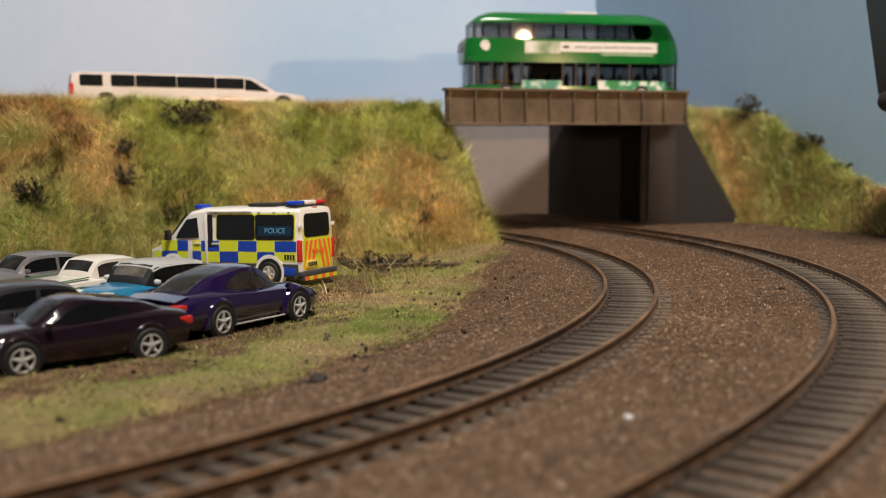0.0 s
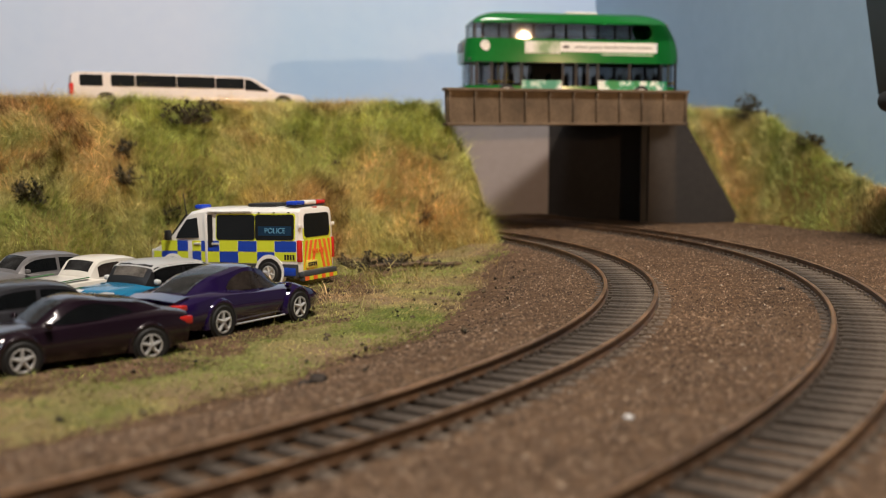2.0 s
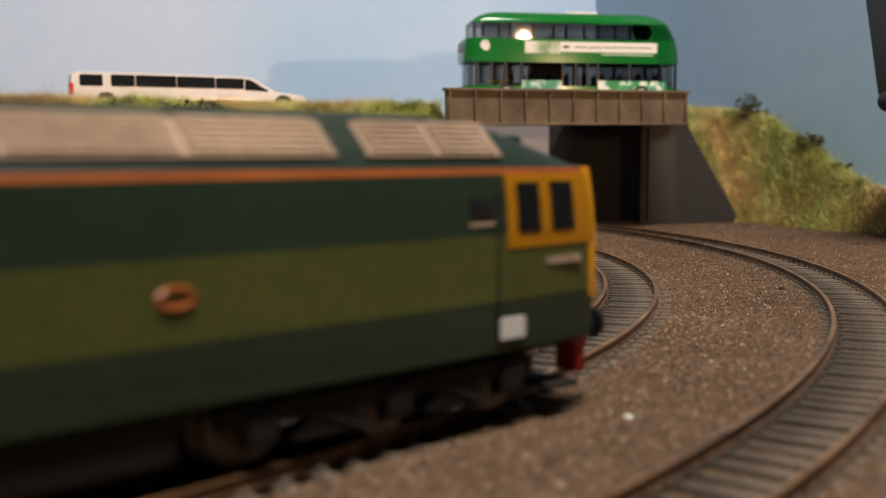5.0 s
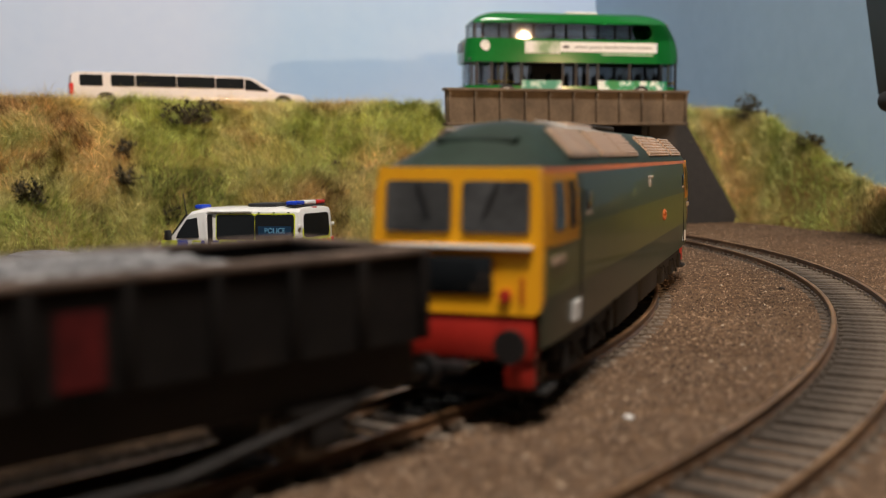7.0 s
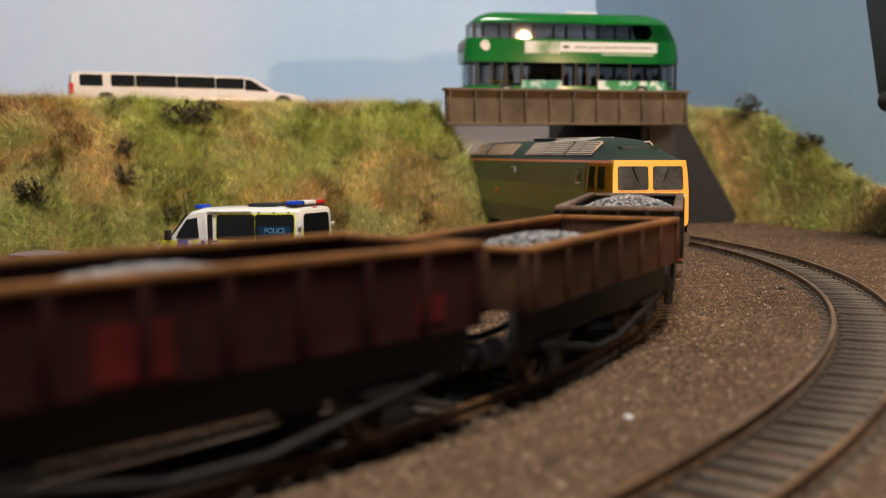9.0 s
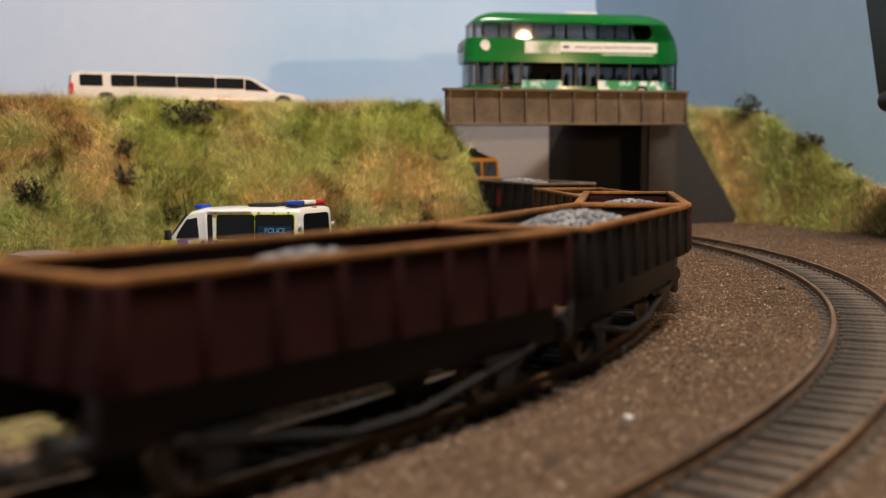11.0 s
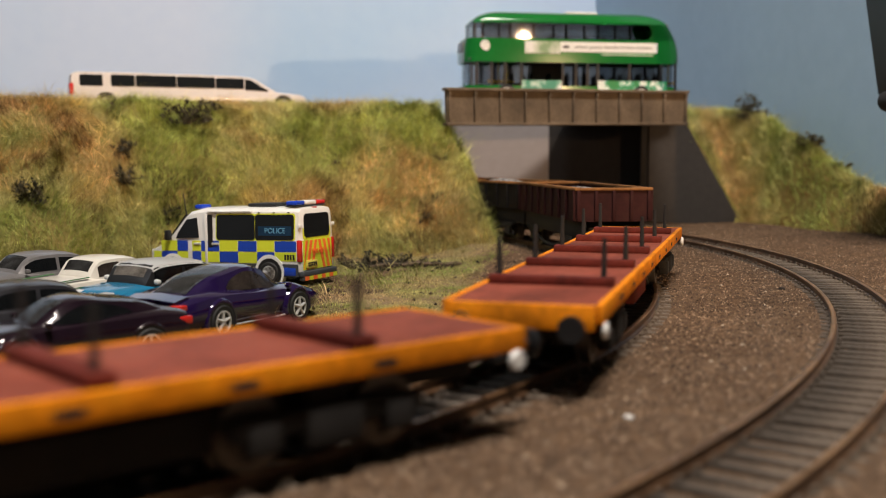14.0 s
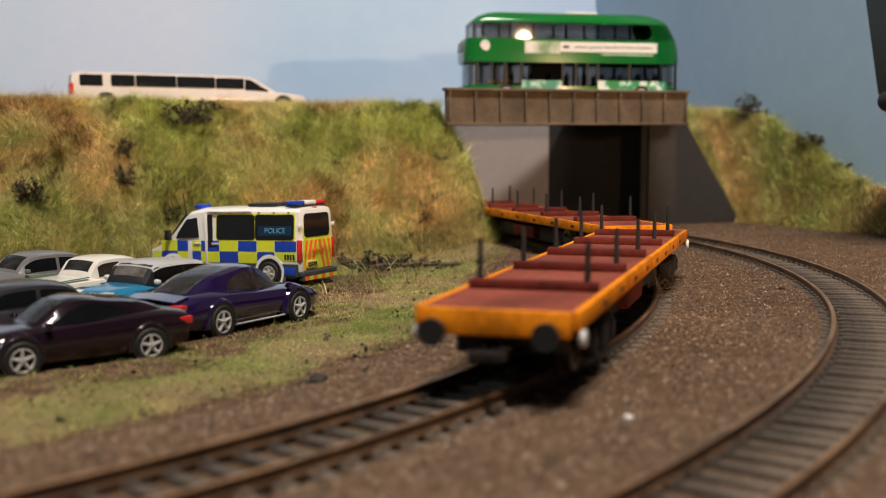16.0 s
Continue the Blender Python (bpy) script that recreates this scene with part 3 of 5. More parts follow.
        bm = new_box(-37.0, -31.5, min(s * 13.1, s * 13.4), max(s * 13.1, s * 13.4), 3.6, 6.8, 0.1)
        part("reflector", bm, M_VBLUE, e, "blue reflective panel")
        # tall tail lamps
        bm = new_box(-39.3, -37.6, min(s * 10.9, s * 13.1), max(s * 10.9, s * 13.1), 9.0, 17.8, 0.5)
        part("tail_lamp", bm, M_LAMPRED, e, "tall red tail lamp")
        bm = new_box(-39.6, -38.5, min(s * 11.4, s * 13.1), max(s * 11.4, s * 13.1), 22.5, 24.0, 0.3)
        part("door_hinge", bm, M_WHITE, e)
        for k in range(6):
            bm = new_box(-34 + 7.2 * k - 0.3, -34 + 7.2 * k + 0.3, min(s * 12.0, s * 12.65), max(s * 12.0, s * 12.65), 28.6, 29.0)
            part("roof_clip", bm, M_BLACK, e)
    words("lettering", "POLICE", 3.1, pose(-0.0275, 0.0129, 0.0215, 90, 0, 180), M_LETTER, e, "pale blue police lettering on the window")
    for s in (-1, 1):
        bm = bmesh.new()
        quad(bm, [(-35.4, s * 12.9, 19.6), (-19.2, s * 12.9, 19.6), (-19.2, s * 12.72, 23.4), (-35.4, s * 12.72, 23.4)][::-s], 0.06)
        part("lettering_panel", bm, M_NAVY, e, "dark blue panel behind the lettering")
        if s < 0:
            words("lettering", "POLICE", 3.1, pose(-0.0275, -0.0129, 0.0215, 90, 0, 0), M_LETTER, e, "pale blue police lettering on the window")
    # fleet number as plain bars
    for k in range(4):
        bm = new_box(-36.6 + 1.3 * k, -35.7 + 1.3 * k, 13.0, 13.2, 9.9, 12.0)
        part("number_bar", bm, M_BLACK, e)
    # rear doors: window, chevrons, plate
    bm = bmesh.new()
    end_plate(bm, rounded(-10.4, 10.4, 17.6, 29.0, 1.8), -39.15, 0.4, -0.012, 10)
    part("window_surround", bm, M_VYELLOW, e)
    bm = bmesh.new()
    end_plate(bm, rounded(-9.4, 9.4, 18.6, 28.2, 1.8), -39.3, 0.4, -0.012, 10)
    part("rear_window", bm, M_TINT, e)
    bm = new_box(-39.25, -38.8, -10.6, 10.6, 5.6, 17.6)
    part("chevron_board", bm, M_VYELLOW, e, "fluorescent yellow rear panel")
    for s in (-1, 1):
        for k in range(4):
            y0 = 0.6 + 3.4 * k
            lo, hi = 5.8, 17.4
            pts = [(y0 - 3.2 + 3.0, hi), (y0 - 1.5 + 3.0, hi), (y0 + 5.0 - 0.2, lo), (y0 + 3.3 - 0.2, lo)]
            pts = [(min(10.5, max(0.1, y)), z) for y, z in pts]
            if pts[1][0] - pts[0][0] < 0.2 and pts[2][0] - pts[3][0] < 0.2:
                continue
            bm = bmesh.new()
            loft(bm, [[(-39.25, s * y, z) for y, z in pts], [(-39.42, s * y, z) for y, z in pts]])
            part("chevron", bm, M_ORANGE_RED, e, "orange red chevron stripe")
    words("lettering", "POLICE", 2.7, pose(-0.0395, 0, 0.0128, 90, 0, -90), M_ORANGE_RED, e, "orange police lettering on the rear door")
    bm = new_box(-39.8, -39.3, 1.0, 9.0, 6.2, 9.4, 0.15)
    part("number_plate", bm, M_PLATE, e, "yellow number plate")
    for k in range(5):
        part("plate_bar", new_box(-39.95, -39.75, 2.0 + 1.3 * k, 2.9 + 1.3 * k, 7.1, 8.6), M_BLACK, e)
    bm = new_box(-40.6, -37.6, -12.6, 12.6, 2.8, 5.2, 0.6)
    part("rear_bumper", bm, M_SILL, e)
    for k in range(8):
        part("bumper_stripe", new_box(-40.75, -40.5, -12.0 + 3.0 * k, -9.1 + 3.0 * k, 1.6, 3.2), M_ORANGE_RED if k % 2 else M_VYELLOW, e)
    part("step", new_box(-40.6, -38, -12.2, 12.2, 1.5, 3.0, 0.3), M_SILL, e)
    bm = new_box(-38.6, -37.4, -1.6, 1.6, 30.0, 30.8, 0.3)
    part("brake_lamp", bm, M_LAMPRED, e)
    # roof gear
    part("roof_unit", new_box(-25, -11, -4, 8, 31.0, 32.5, 0.7), M_BLACK, e, "black roof unit")
    bar = part("light_bar", new_box(-37.2, -31.5, -11.0, 11.0, 31.0, 31.6, 0.3), M_BLACK, e)
    for y0, y1, mt in ((4.4, 11.0, M_BEACON), (-4.2, 4.2, M_WHITE), (-11.0, -4.4, M_LAMPRED)):
        part("beacon", new_box(-36.9, -31.8, y0, y1, 31.6, 33.4, 0.6), mt, bar)
    part("beacon", new_box(11.5, 15.5, 2.5, 9.0, 30.4, 32.3, 0.6), M_BEACON, e, "blue front beacon")
    bm = bmesh.new()
    rod(bm, (18.6, 10.2, 27), (20.0, 10.4, 37), 0.25, 6)
    part("aerial", bm, M_BLACK, e)
    bm = bmesh.new()
    quad(bm, [(27.2, 11.2, 18.6), (27.2, -11.2, 18.6), (18.6, -11.0, 28.0), (18.6, 11.0, 28.0)], -0.3)
    part("windscreen", bm, M_TINT, e)
    for s in (-1, 1):
        part("headlamp", new_box(33.5, 37.8, s * 9.6 - 1.6, s * 9.6 + 1.6, 10.4, 13.6, 0.6), M_LAMPCLEAR, e)
    part("grille", new_box(37.6, 39.3, -6, 6, 7.0, 11.0, 0.5), M_BLACK, e)
    e.matrix_world = m
    return e


van(at(-86, 461, 154, 0.3, 1.6))

# ---- stretch limousine on the road ----
M_PEARL = paint("pearl_white_paint", (0.70, 0.64, 0.61), 0.25, 0, 0.04, 80, 0.5)


def limousine(m):
    e = tagged(empty("limousine"), "pearl white stretch limousine with dark windows", "limousine")
    st = [(-76, 6, 17, 10.5), (-75, 4, 20.0, 11.6), (-66, 3.6, 16.0, 12.2), (-40, 3.4, 14.6, 12.3), (40, 3.4, 14.2, 12.3), (52, 3.4, 13.8, 12.3), (62, 3.6, 13.2, 12.1), (72, 4.0, 12.4, 11.6), (76, 6, 10.6, 10.0)]
    bm = bmesh.new()
    rings = []
    for x, zl, zt, hw in st:
        h = zt - zl
        half = [(hw * 0.92, zl), (hw, zl + 0.2 * h), (hw, zl + 0.6 * h), (hw * 0.96, zl + 0.93 * h), (hw * 0.85, zt)]
        rings.append([(x, y, z) for y, z in half] + [(x, -y, z) for y, z in half[::-1]])
    loft(bm, rings)
    part("body", bm, M_PEARL, e)
    bm = bmesh.new()
    cab = [(-75, 18.5, 11.2, 22.5), (-72, 14, 11.6, 24.0), (-40, 14, 11.6, 24.2), (30, 13.6, 11.5, 23.6), (40, 13.4, 11.4, 22.6), (56, 13.2, 10.8, 13.9)]
    rings = []
    for x, zl, hw, zt in cab:
        half = [(hw, zl), (hw * 0.97, zl + 0.55 * (zt - zl)), (hw * 0.9, zt - 0.5), (hw * 0.8, zt)]
        rings.append([(x, y, z) for y, z in half] + [(x, -y, z) for y, z in half[::-1]])
    loft(bm, rings)
    part("cabin", bm, M_PEARL, e)
    for s in (-1, 1):
        for x0, x1, z1 in ((-70, -56, 22.4), (-51, -36.3, 22.6), (-35.7, -10.2, 22.6), (-9.8, 14.8, 22.4), (15.2, 33.8, 22.0)):
            bm = bmesh.new()
            out = rounded(x0, x1, 15.4, z1, 0.9)
            loft(bm, [[(u, s * (11.7 - 0.09 * (w - 14) + d), w) for u, w in out] for d in (-0.3, 0.18)])
            part("side_window", bm, M_TINT, e, "dark tinted side window")
        bm = bmesh.new()
        quad(bm, [(34.5, s * 11.5, 14.6), (50.5, s * 11.2, 14.2), (38.5, s * 10.7, 21.2), (34.5, s * 10.8, 21.6)][::-s], 0.25)
        part("side_window", bm, M_TINT, e)
        part("tail_lamp", new_box(-76.2, -73.6, min(s * 9.8, s * 12.0), max(s * 9.8, s * 12.0), 10.0, 17.0, 0.5), M_LAMPRED, e, "red tail lamp")
        for x in (-54, 60):
            bm = bmesh.new()
            lathe(bm, [(6.6, s * 9), (6.6, s * 12.36), (3, s * 12.36)], 24, (x, 0, 5.4))
            part("wheel_arch", bm, M_BLACK, e)
            wheel(e, x, s * 11.8, 5.2, 3.0, s)
    bm = bmesh.new()
    quad(bm, [(-76.0, 9.5, 16.8), (-76.0, -9.5, 16.8), (-75.2, -9.0, 22.4), (-75.2, 9.0, 22.4)], 0.3)
    part("rear_window", bm, M_TINT, e)
    e.matrix_world = m @ Matrix.Diagonal((0.965, 1, 1, 1))
    return e


limousine(at(-162, 706, 20.5, 79.5))

# ---- double-decker bus on the bridge ----
M_BUSGREEN = paint("bus_green", (0.008, 0.15, 0.026), 0.14, 0, 0.06, 60, 0.3)
M_BUSDARK = paint("bus_dark_green", (0.006, 0.05, 0.014), 0.3, 0, 0.1, 60, 0.4)
M_BANNER = paint("white_banner", (0.75, 0.74, 0.72), 0.4, 0, 0.04)
M_DESTGREY = paint("destination_grey", (0.16, 0.165, 0.165), 0.3)
M_BANNERG = paint("pale_green_banner", (0.42, 0.58, 0.42), 0.4, 0, 0.1)
M_BUSBROWN = paint("bus_brown_pillar", (0.06, 0.028, 0.018), 0.4)
M_POLE = paint("yellow_handrail", (0.75, 0.48, 0.03), 0.35)
M_BUSPATTERN = material("mottled_green_white_print", lambda nt, b: nt.links.new(
    ramp(nt, noise_node(nt, 210, 3), [(0.42, (0.015, 0.22, 0.06)), (0.52, (0.06, 0.35, 0.2)), (0.58, (0.7, 0.75, 0.68))]), b.inputs["Base Color"]))
M_SWOOSH = material("teal_white_print", lambda nt, b: nt.links.new(
    ramp(nt, noise_node(nt, 90, 2), [(0.42, (0.05, 0.26, 0.17)), (0.5, (0.30, 0.48, 0.38)), (0.56, (0.70, 0.72, 0.66))]), b.inputs["Base Color"]))
M_BANNERP = material("faded_landscape_print", lambda nt, b: nt.links.new(
    ramp(nt, noise_node(nt, 70, 4), [(0.36, (0.20, 0.30, 0.16)), (0.5, (0.50, 0.53, 0.42)), (0.62, (0.72, 0.70, 0.66))]), b.inputs["Base Color"]))


def bus(m):
    """Front towards +x; the near side with the doors is +y."""
    e = tagged(empty("double_decker_bus"), "green double-decker bus with white advertising banner", "bus")
    L, W, H = 73.5, 16.5, 58.0

    def nose(z):
        """Front and rear reach at a height."""
        t = max(0, (z - 30) / 28)
        return L - 9.0 * t * t, -L + 15.0 * t ** 2.2

    # floors
    for name, z in (("lower_floor", 6.0), ("upper_floor", 29.0)):
        f, r = nose(z)
        part(name, new_box(r + 2, f - 2, -W + 0.6, W - 0.6, z - 1.5, z, 0.3), M_BUSDARK, e)

    def band(z0, z1, mat, name, n=7, grow=0.0, label=""):
        """A closed wall round the bus between two heights, rounded in plan."""
        bm = bmesh.new()
        rings = []
        for k in range(n):
            z = z0 + (z1 - z0) * k / (n - 1)
            f, r = nose(z)
            inset = 0.0 if z < 50 else 6.5 * ((z - 50) / 8) ** 2
            hw = W - inset + grow
            rc = 7.0
            pts = []
            for cx, cy, a0 in ((f - rc, hw - rc, 0), (r + rc, hw - rc, 90), (r + rc, -hw + rc, 180), (f - rc, -hw + rc, 270)):
                for q in range(5):
                    a = radians(a0 + 22.5 * q)
                    pts.append((cx + (rc + grow) * math.cos(a), cy + rc * math.sin(a), z))
            rings.append(pts)
        loft(bm, rings, caps=False)
        inner = [[Vector((p[0] * 0.985, p[1] * 0.93, p[2])) for p in rg] for rg in (rings[0], rings[-1])]
        loft(bm, [rings[0], inner[0]], caps=False)
        loft(bm, [rings[-1], inner[1]], caps=False)
        loft(bm, inner, caps=False)
        bmesh.ops.remove_doubles(bm, verts=bm.verts, dist=0.01)
        return part(name, bm, mat, e, label)

    band(26.5, 41.0, M_BUSGREEN, "waist_panel", label="green panel between the decks")
    band(3.0, 12.0, M_BUSGREEN, "skirt_panel")
    # roof: domed
    bm = bmesh.new()
    rings = []
    for k in range(9):
        t = k / 8
        z = 50.5 + 7.5 * math.sin(t * math.pi / 2)
        f, r = nose(z)
        sh = 1 - math.cos(t * math.pi / 2)
        hw = (W - 0.2) * (1 - 0.55 * sh)
        f2, r2 = f - 12 * sh, r - 1 + 12 * sh
        rc = min(7.0, hw * 0.9)
        pts = []
        for cx, cy, a0 in ((f2 - rc, hw - rc, 0), (r2 + rc, hw - rc, 90), (r2 + rc, -hw + rc, 180), (f2 - rc, -hw + rc, 270)):
            for q in range(5):
                a = radians(a0 + 22.5 * q)
                pts.append((cx + rc * math.cos(a), cy + rc * math.sin(a), z))
        rings.append(pts)
    loft(bm, rings)
    part("roof", bm, M_BUSGREEN, e)
    # solid rear quarters, rounded in plan
    bm = bmesh.new()
    rings = []
    for k in range(6):
        z = 40.6 + 10.4 * k / 5
        r = nose(z)[1]
        pts = [(-50 - 3.0 * abs(math.sin(math.pi * k / 5)), 16.4, z)]
        for q in range(7):
            a = radians(90 + 15 * q)
            pts.append((r + 7 + 7 * math.cos(a), 9.4 + 7 * math.sin(a), z))
        rings.append(pts + [(px, -py, pz) for px, py, pz in pts[::-1]])
    loft(bm, rings, caps=False, closed=False)
    bmesh.ops.solidify(bm, geom=bm.faces[:], thickness=0.4)
    part("rear_panel", bm, M_BUSGREEN, e)
    # pillars
    for s in (-1, 1):
        for x in (-38, -16, 6, 28, 44, 62):
            part("pillar", new_box(x - 0.8, x + 0.8, min(s * 15.0, s * 15.7), max(s * 15.0, s * 15.7), 40.5, 51.5, 0.15), M_BUSBROWN, e)
        for x in (-70, -60, -38, -16, -9, -1, 8, 36, 47, 56, 66):
            part("pillar", new_box(x - 0.9, x + 0.9, min(s * 15.0, s * 16.2), max(s * 15.0, s * 16.2), 5, 27, 0.15), M_BLACK, e)
    for y in (-13, -5, 5, 13):
        part("pillar", new_box(68.0, 69.2, y - 0.6, y + 0.6, 5, 27, 0.15), M_BLACK, e)
        part("pillar", new_box(66.0, 67.2, y - 0.5, y + 0.5, 40.5, 51.0, 0.15), M_BLACK, e)
    # glazing
    for s in (-1, 1):
        bm = bmesh.new()
        pane = rounded(-53, 63, 41, 51, 4.0)
        loft(bm, [[(u, s * (16.15 + 0.0566 * (w - 46) + d), w) for u, w in pane] for d in (-0.2, 0.0)])
        tinted_part("upper_window", bm, e, "smoked upper deck window band")
        tinted_part("lower_window", new_box(-68, 66, min(s * 15.9, s * 16.1), max(s * 15.9, s * 16.1), 12, 27), e)
    glass_part("windscreen", new_box(70.0, 70.3, -13, 13, 10, 27), e)
    glass_part("upper_windscreen", new_box(67.4, 67.7, -13, 13, 41, 50.5), e)
    # destination board, front wings
    part("destination_board", new_box(72.6, 73.9, -9, 9, 33.0, 39.0, 0.3), M_DESTGREY, e, "grey destination board")
    bm = bmesh.new()
    lathe(bm, [(0.2, 16.5), (2.7, 16.5), (2.7, 16.75), (0.2, 16.75)], 20, (60.0, 0, 36.0))
    for k in range(14):
        a = radians(200 * k / 13 - 40)
        rod(bm, (60.5 + 2.6 * math.cos(a), 16.6, 36.4 + 2.6 * math.sin(a)), (60.5 + 2.6 * math.cos(a + 0.25), 16.6, 36.4 + 2.6 * math.sin(a + 0.25)), 0.8, 5)
    part("emblem", bm, M_BANNER, e, "white ring emblem")
    # banner: white strip with a line of dark lettering bars, pale end
    for s in (-1, 1):
        part("banner", new_box(-57, 10, min(s * 16.45, s * 16.7), max(s * 16.45, s * 16.7), 33.2, 39.4), M_BANNER, e, "white advertising banner")
        part("banner_end", new_box(10.1, 34, min(s * 16.45, s * 16.7), max(s * 16.45, s * 16.7), 32.0, 39.6), M_BANNERP, e, "pale green and white banner end")
        part("banner_bar", new_box(4.2, 8.0, min(s * 16.6, s * 16.8), max(s * 16.6, s * 16.8), 35.4, 37.0), M_BLACK, e)
        words("lettering", "smarter, greener  New Bus for West Yorkshire", 2.75, pose(-0.0265, s * 0.0168, 0.0364, 90, 0, 180 if s > 0 else 0), M_BLACK, e, "black advertising words")
        part("banner_bar", new_box(-54, -18, min(s * 16.5, s * 16.7), max(s * 16.5, s * 16.7), 31.4, 32.4), M_BANNERG, e)
        part("printed_skirt", new_box(-64, -16, min(s * 16.4, s * 16.7), max(s * 16.4, s * 16.7), 4, 15.5), M_BUSPATTERN, e, "green skirt with mottled floral print")
        part("printed_skirt", new_box(9, 36, min(s * 16.4, s * 16.7), max(s * 16.4, s * 16.7), 4, 15.5), M_SWOOSH, e, "teal and white printed skirt")
    # inside: seats, stair wall, handrails, ceiling lamps
    for deck in (6.0, 29.0):
        for k in range(9):
            x = -56 + 12.5 * k
            for y in (-9, 9):
                seat = part("seat", new_box(x - 3.5, x + 3.5, y - 4, y + 4, deck, deck + 6, 0.6), M_SEAT, e)
                part("seat_back", new_box(x - 3.5, x - 2.0, y - 4, y + 4, deck + 6, deck + 14, 0.5), M_SEAT, seat)
    part("stair_wall", new_box(2, 24, -14, -3, 6, 27, 0.5), M_SEATPALE, e)
    for x in (56, 51, 45, -66):
        bm = bmesh.new()
        rod(bm, (x, 13.5, 6), (x, 13.5, 27), 0.5, 6)
        rod(bm, (x - 4, 14.2, 14.5), (x + 2, 14.2, 14.5), 0.7, 6)
        part("handrail", bm, M_POLE, e, "yellow handrail")
    part("upper_ceiling", new_box(-66, 58, -12, 12, 51.4, 52.0), M_SEATPALE, e)
    for x in (46, -46):
        for s in (-1, 1):
            wheel(e, x, s * 15.2, 6.4, 3.6, s)
    part("roof_pod", new_box(-18, 4, -8, 8, 57.3, 59.2, 0.8), M_WHITE, e)
    e.matrix_world = m @ Matrix.Diagonal((1, 1, 1.05, 1))
    return e


bus(at(84.0, 744, 190, 85.4))

# ---- bridge ----
def concrete(nt, bsdf):
    a = ramp(nt, noise_node(nt, 40, 5), [(0.3, (0.06, 0.042, 0.026)), (0.7, (0.17, 0.122, 0.078))])
    b = ramp(nt, noise_node(nt, 600, 3), [(0.3, (0.7, 0.7, 0.7)), (0.7, (1.1, 1.1, 1.1))])
    nt.links.new(mix(nt, 0.7, a, b, "MULTIPLY"), bsdf.inputs["Base Color"])
    bsdf.inputs["Roughness"].default_value = 0.8


M_GIRDER = material("weathered_girder", concrete)
# far darker than the grey board: shade at the abutment put into the colour
M_ABUT = paint("brown_board_shade_dark", (0.032, 0.026, 0.022), 0.85, 0, 0.12, 30)
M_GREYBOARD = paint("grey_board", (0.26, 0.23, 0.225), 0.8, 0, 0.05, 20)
M_ROAD = paint("grey_road_card", (0.10, 0.10, 0.10), 0.85, 0, 0.15, 60)

BR = pose(0.0036, 0.620, 0, 0, -0.7, 24.2)     # along the girder, from its near end


def bridge():
    e = tagged(empty("road_bridge"), "weathered brown plate-girder road bridge over the tracks", "bridge", kind="structure")
    N, LEN = 10, 164.0
    part("girder", new_box(0, LEN, 1.2, 4.0, 70.4, 89.6), M_GIRDER, e)
    part("top_flange", new_box(-1, LEN + 1, -1.4, 5.5, 88.9, 90.6, 0.3), M_GIRDER, e)
    part("bottom_flange", new_box(-1, LEN + 1, -1.4, 5.5, 69.4, 71.0, 0.3), M_GIRDER, e)
    for k in range(N + 1):
        x = 1 + (LEN - 2) * k / N
        part("stiffener", new_box(x - 0.6, x + 0.6, -0.9, 2.0, 70.8, 89.2, 0.15), M_GIRDER, e)
        bm = bmesh.new()
        rod(bm, (x, -1.0, 87.2), (x, -1.5, 87.2), 0.8, 8)
        part("bolt", bm, M_GIRDER, e)
    for nm, z0, z1, mt, lb in (("deck", 72.5, 83.0, M_ABUT, "dark bridge deck"), ("road_surface", 83.0, 84.6, M_ROAD, "grey road surface")):
        bm = bmesh.new()
        plan = [(1, 5.6), (LEN, 5.6), (LEN + 40, 150), (72, 150)]
        loft(bm, [[(x, y, z) for x, y in plan] for z in (z0, z1)])
        part(nm, bm, mt, e, lb)
    e.matrix_world = BR
    return e


bridge()


def wall(name, pts, z0, z1, mat, label, thick=5.0):
    """Upright wall along the plan points, thickened to the far side."""
    bm = bmesh.new()
    for (ax, ay), (bx, by) in zip(pts, pts[1:]):
        d = Vector((bx - ax, by - ay)).normalized()
        n = Vector((-d.y, d.x)) * thick
        loft(bm, [[(ax, ay, z0), (bx, by, z0), (bx + n.x, by + n.y, z0), (ax + n.x, ay + n.y, z0)],
                  [(ax, ay, z1), (bx, by, z1), (bx + n.x, by + n.y, z1), (ax + n.x, ay + n.y, z1)]])
    return tagged(finish(name, bm, mat, smooth=False), label, "wall", kind="structure")


# back of the underpass, its inner side and the sloping wing wall
wall("wall_underpass", [(-420, 985), (-30, 868), (82, 846)], 0, 84, M_GREYBOARD, "plain grey board behind the tracks under the bridge")
wall("wall_inner", [(80.5, 847.5), (142, 760)], 0, 82, M_ABUT, "bridge abutment wall with the underpass shade put into its dark colour")
bm = bmesh.new()
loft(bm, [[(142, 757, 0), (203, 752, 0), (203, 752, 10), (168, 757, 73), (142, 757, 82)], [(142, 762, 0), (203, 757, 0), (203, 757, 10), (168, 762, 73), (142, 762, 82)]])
tagged(finish("wall_wing", bm, M_ABUT, smooth=False), "sloping wing wall of the bridge with shade put into its dark brown", "wall", kind="structure")
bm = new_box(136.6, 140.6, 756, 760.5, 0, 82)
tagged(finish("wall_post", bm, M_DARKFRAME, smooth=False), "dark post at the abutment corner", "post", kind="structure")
tagged(finish("wall_tunnel", new_box(-700, -8, 716.5, 722, 0, 77.4), M_ABUT, smooth=False), "dark board closing the embankment behind", "wall", kind="structure")
bm = new_box(-700, -14, 679, 765, 77.7, 79.4)
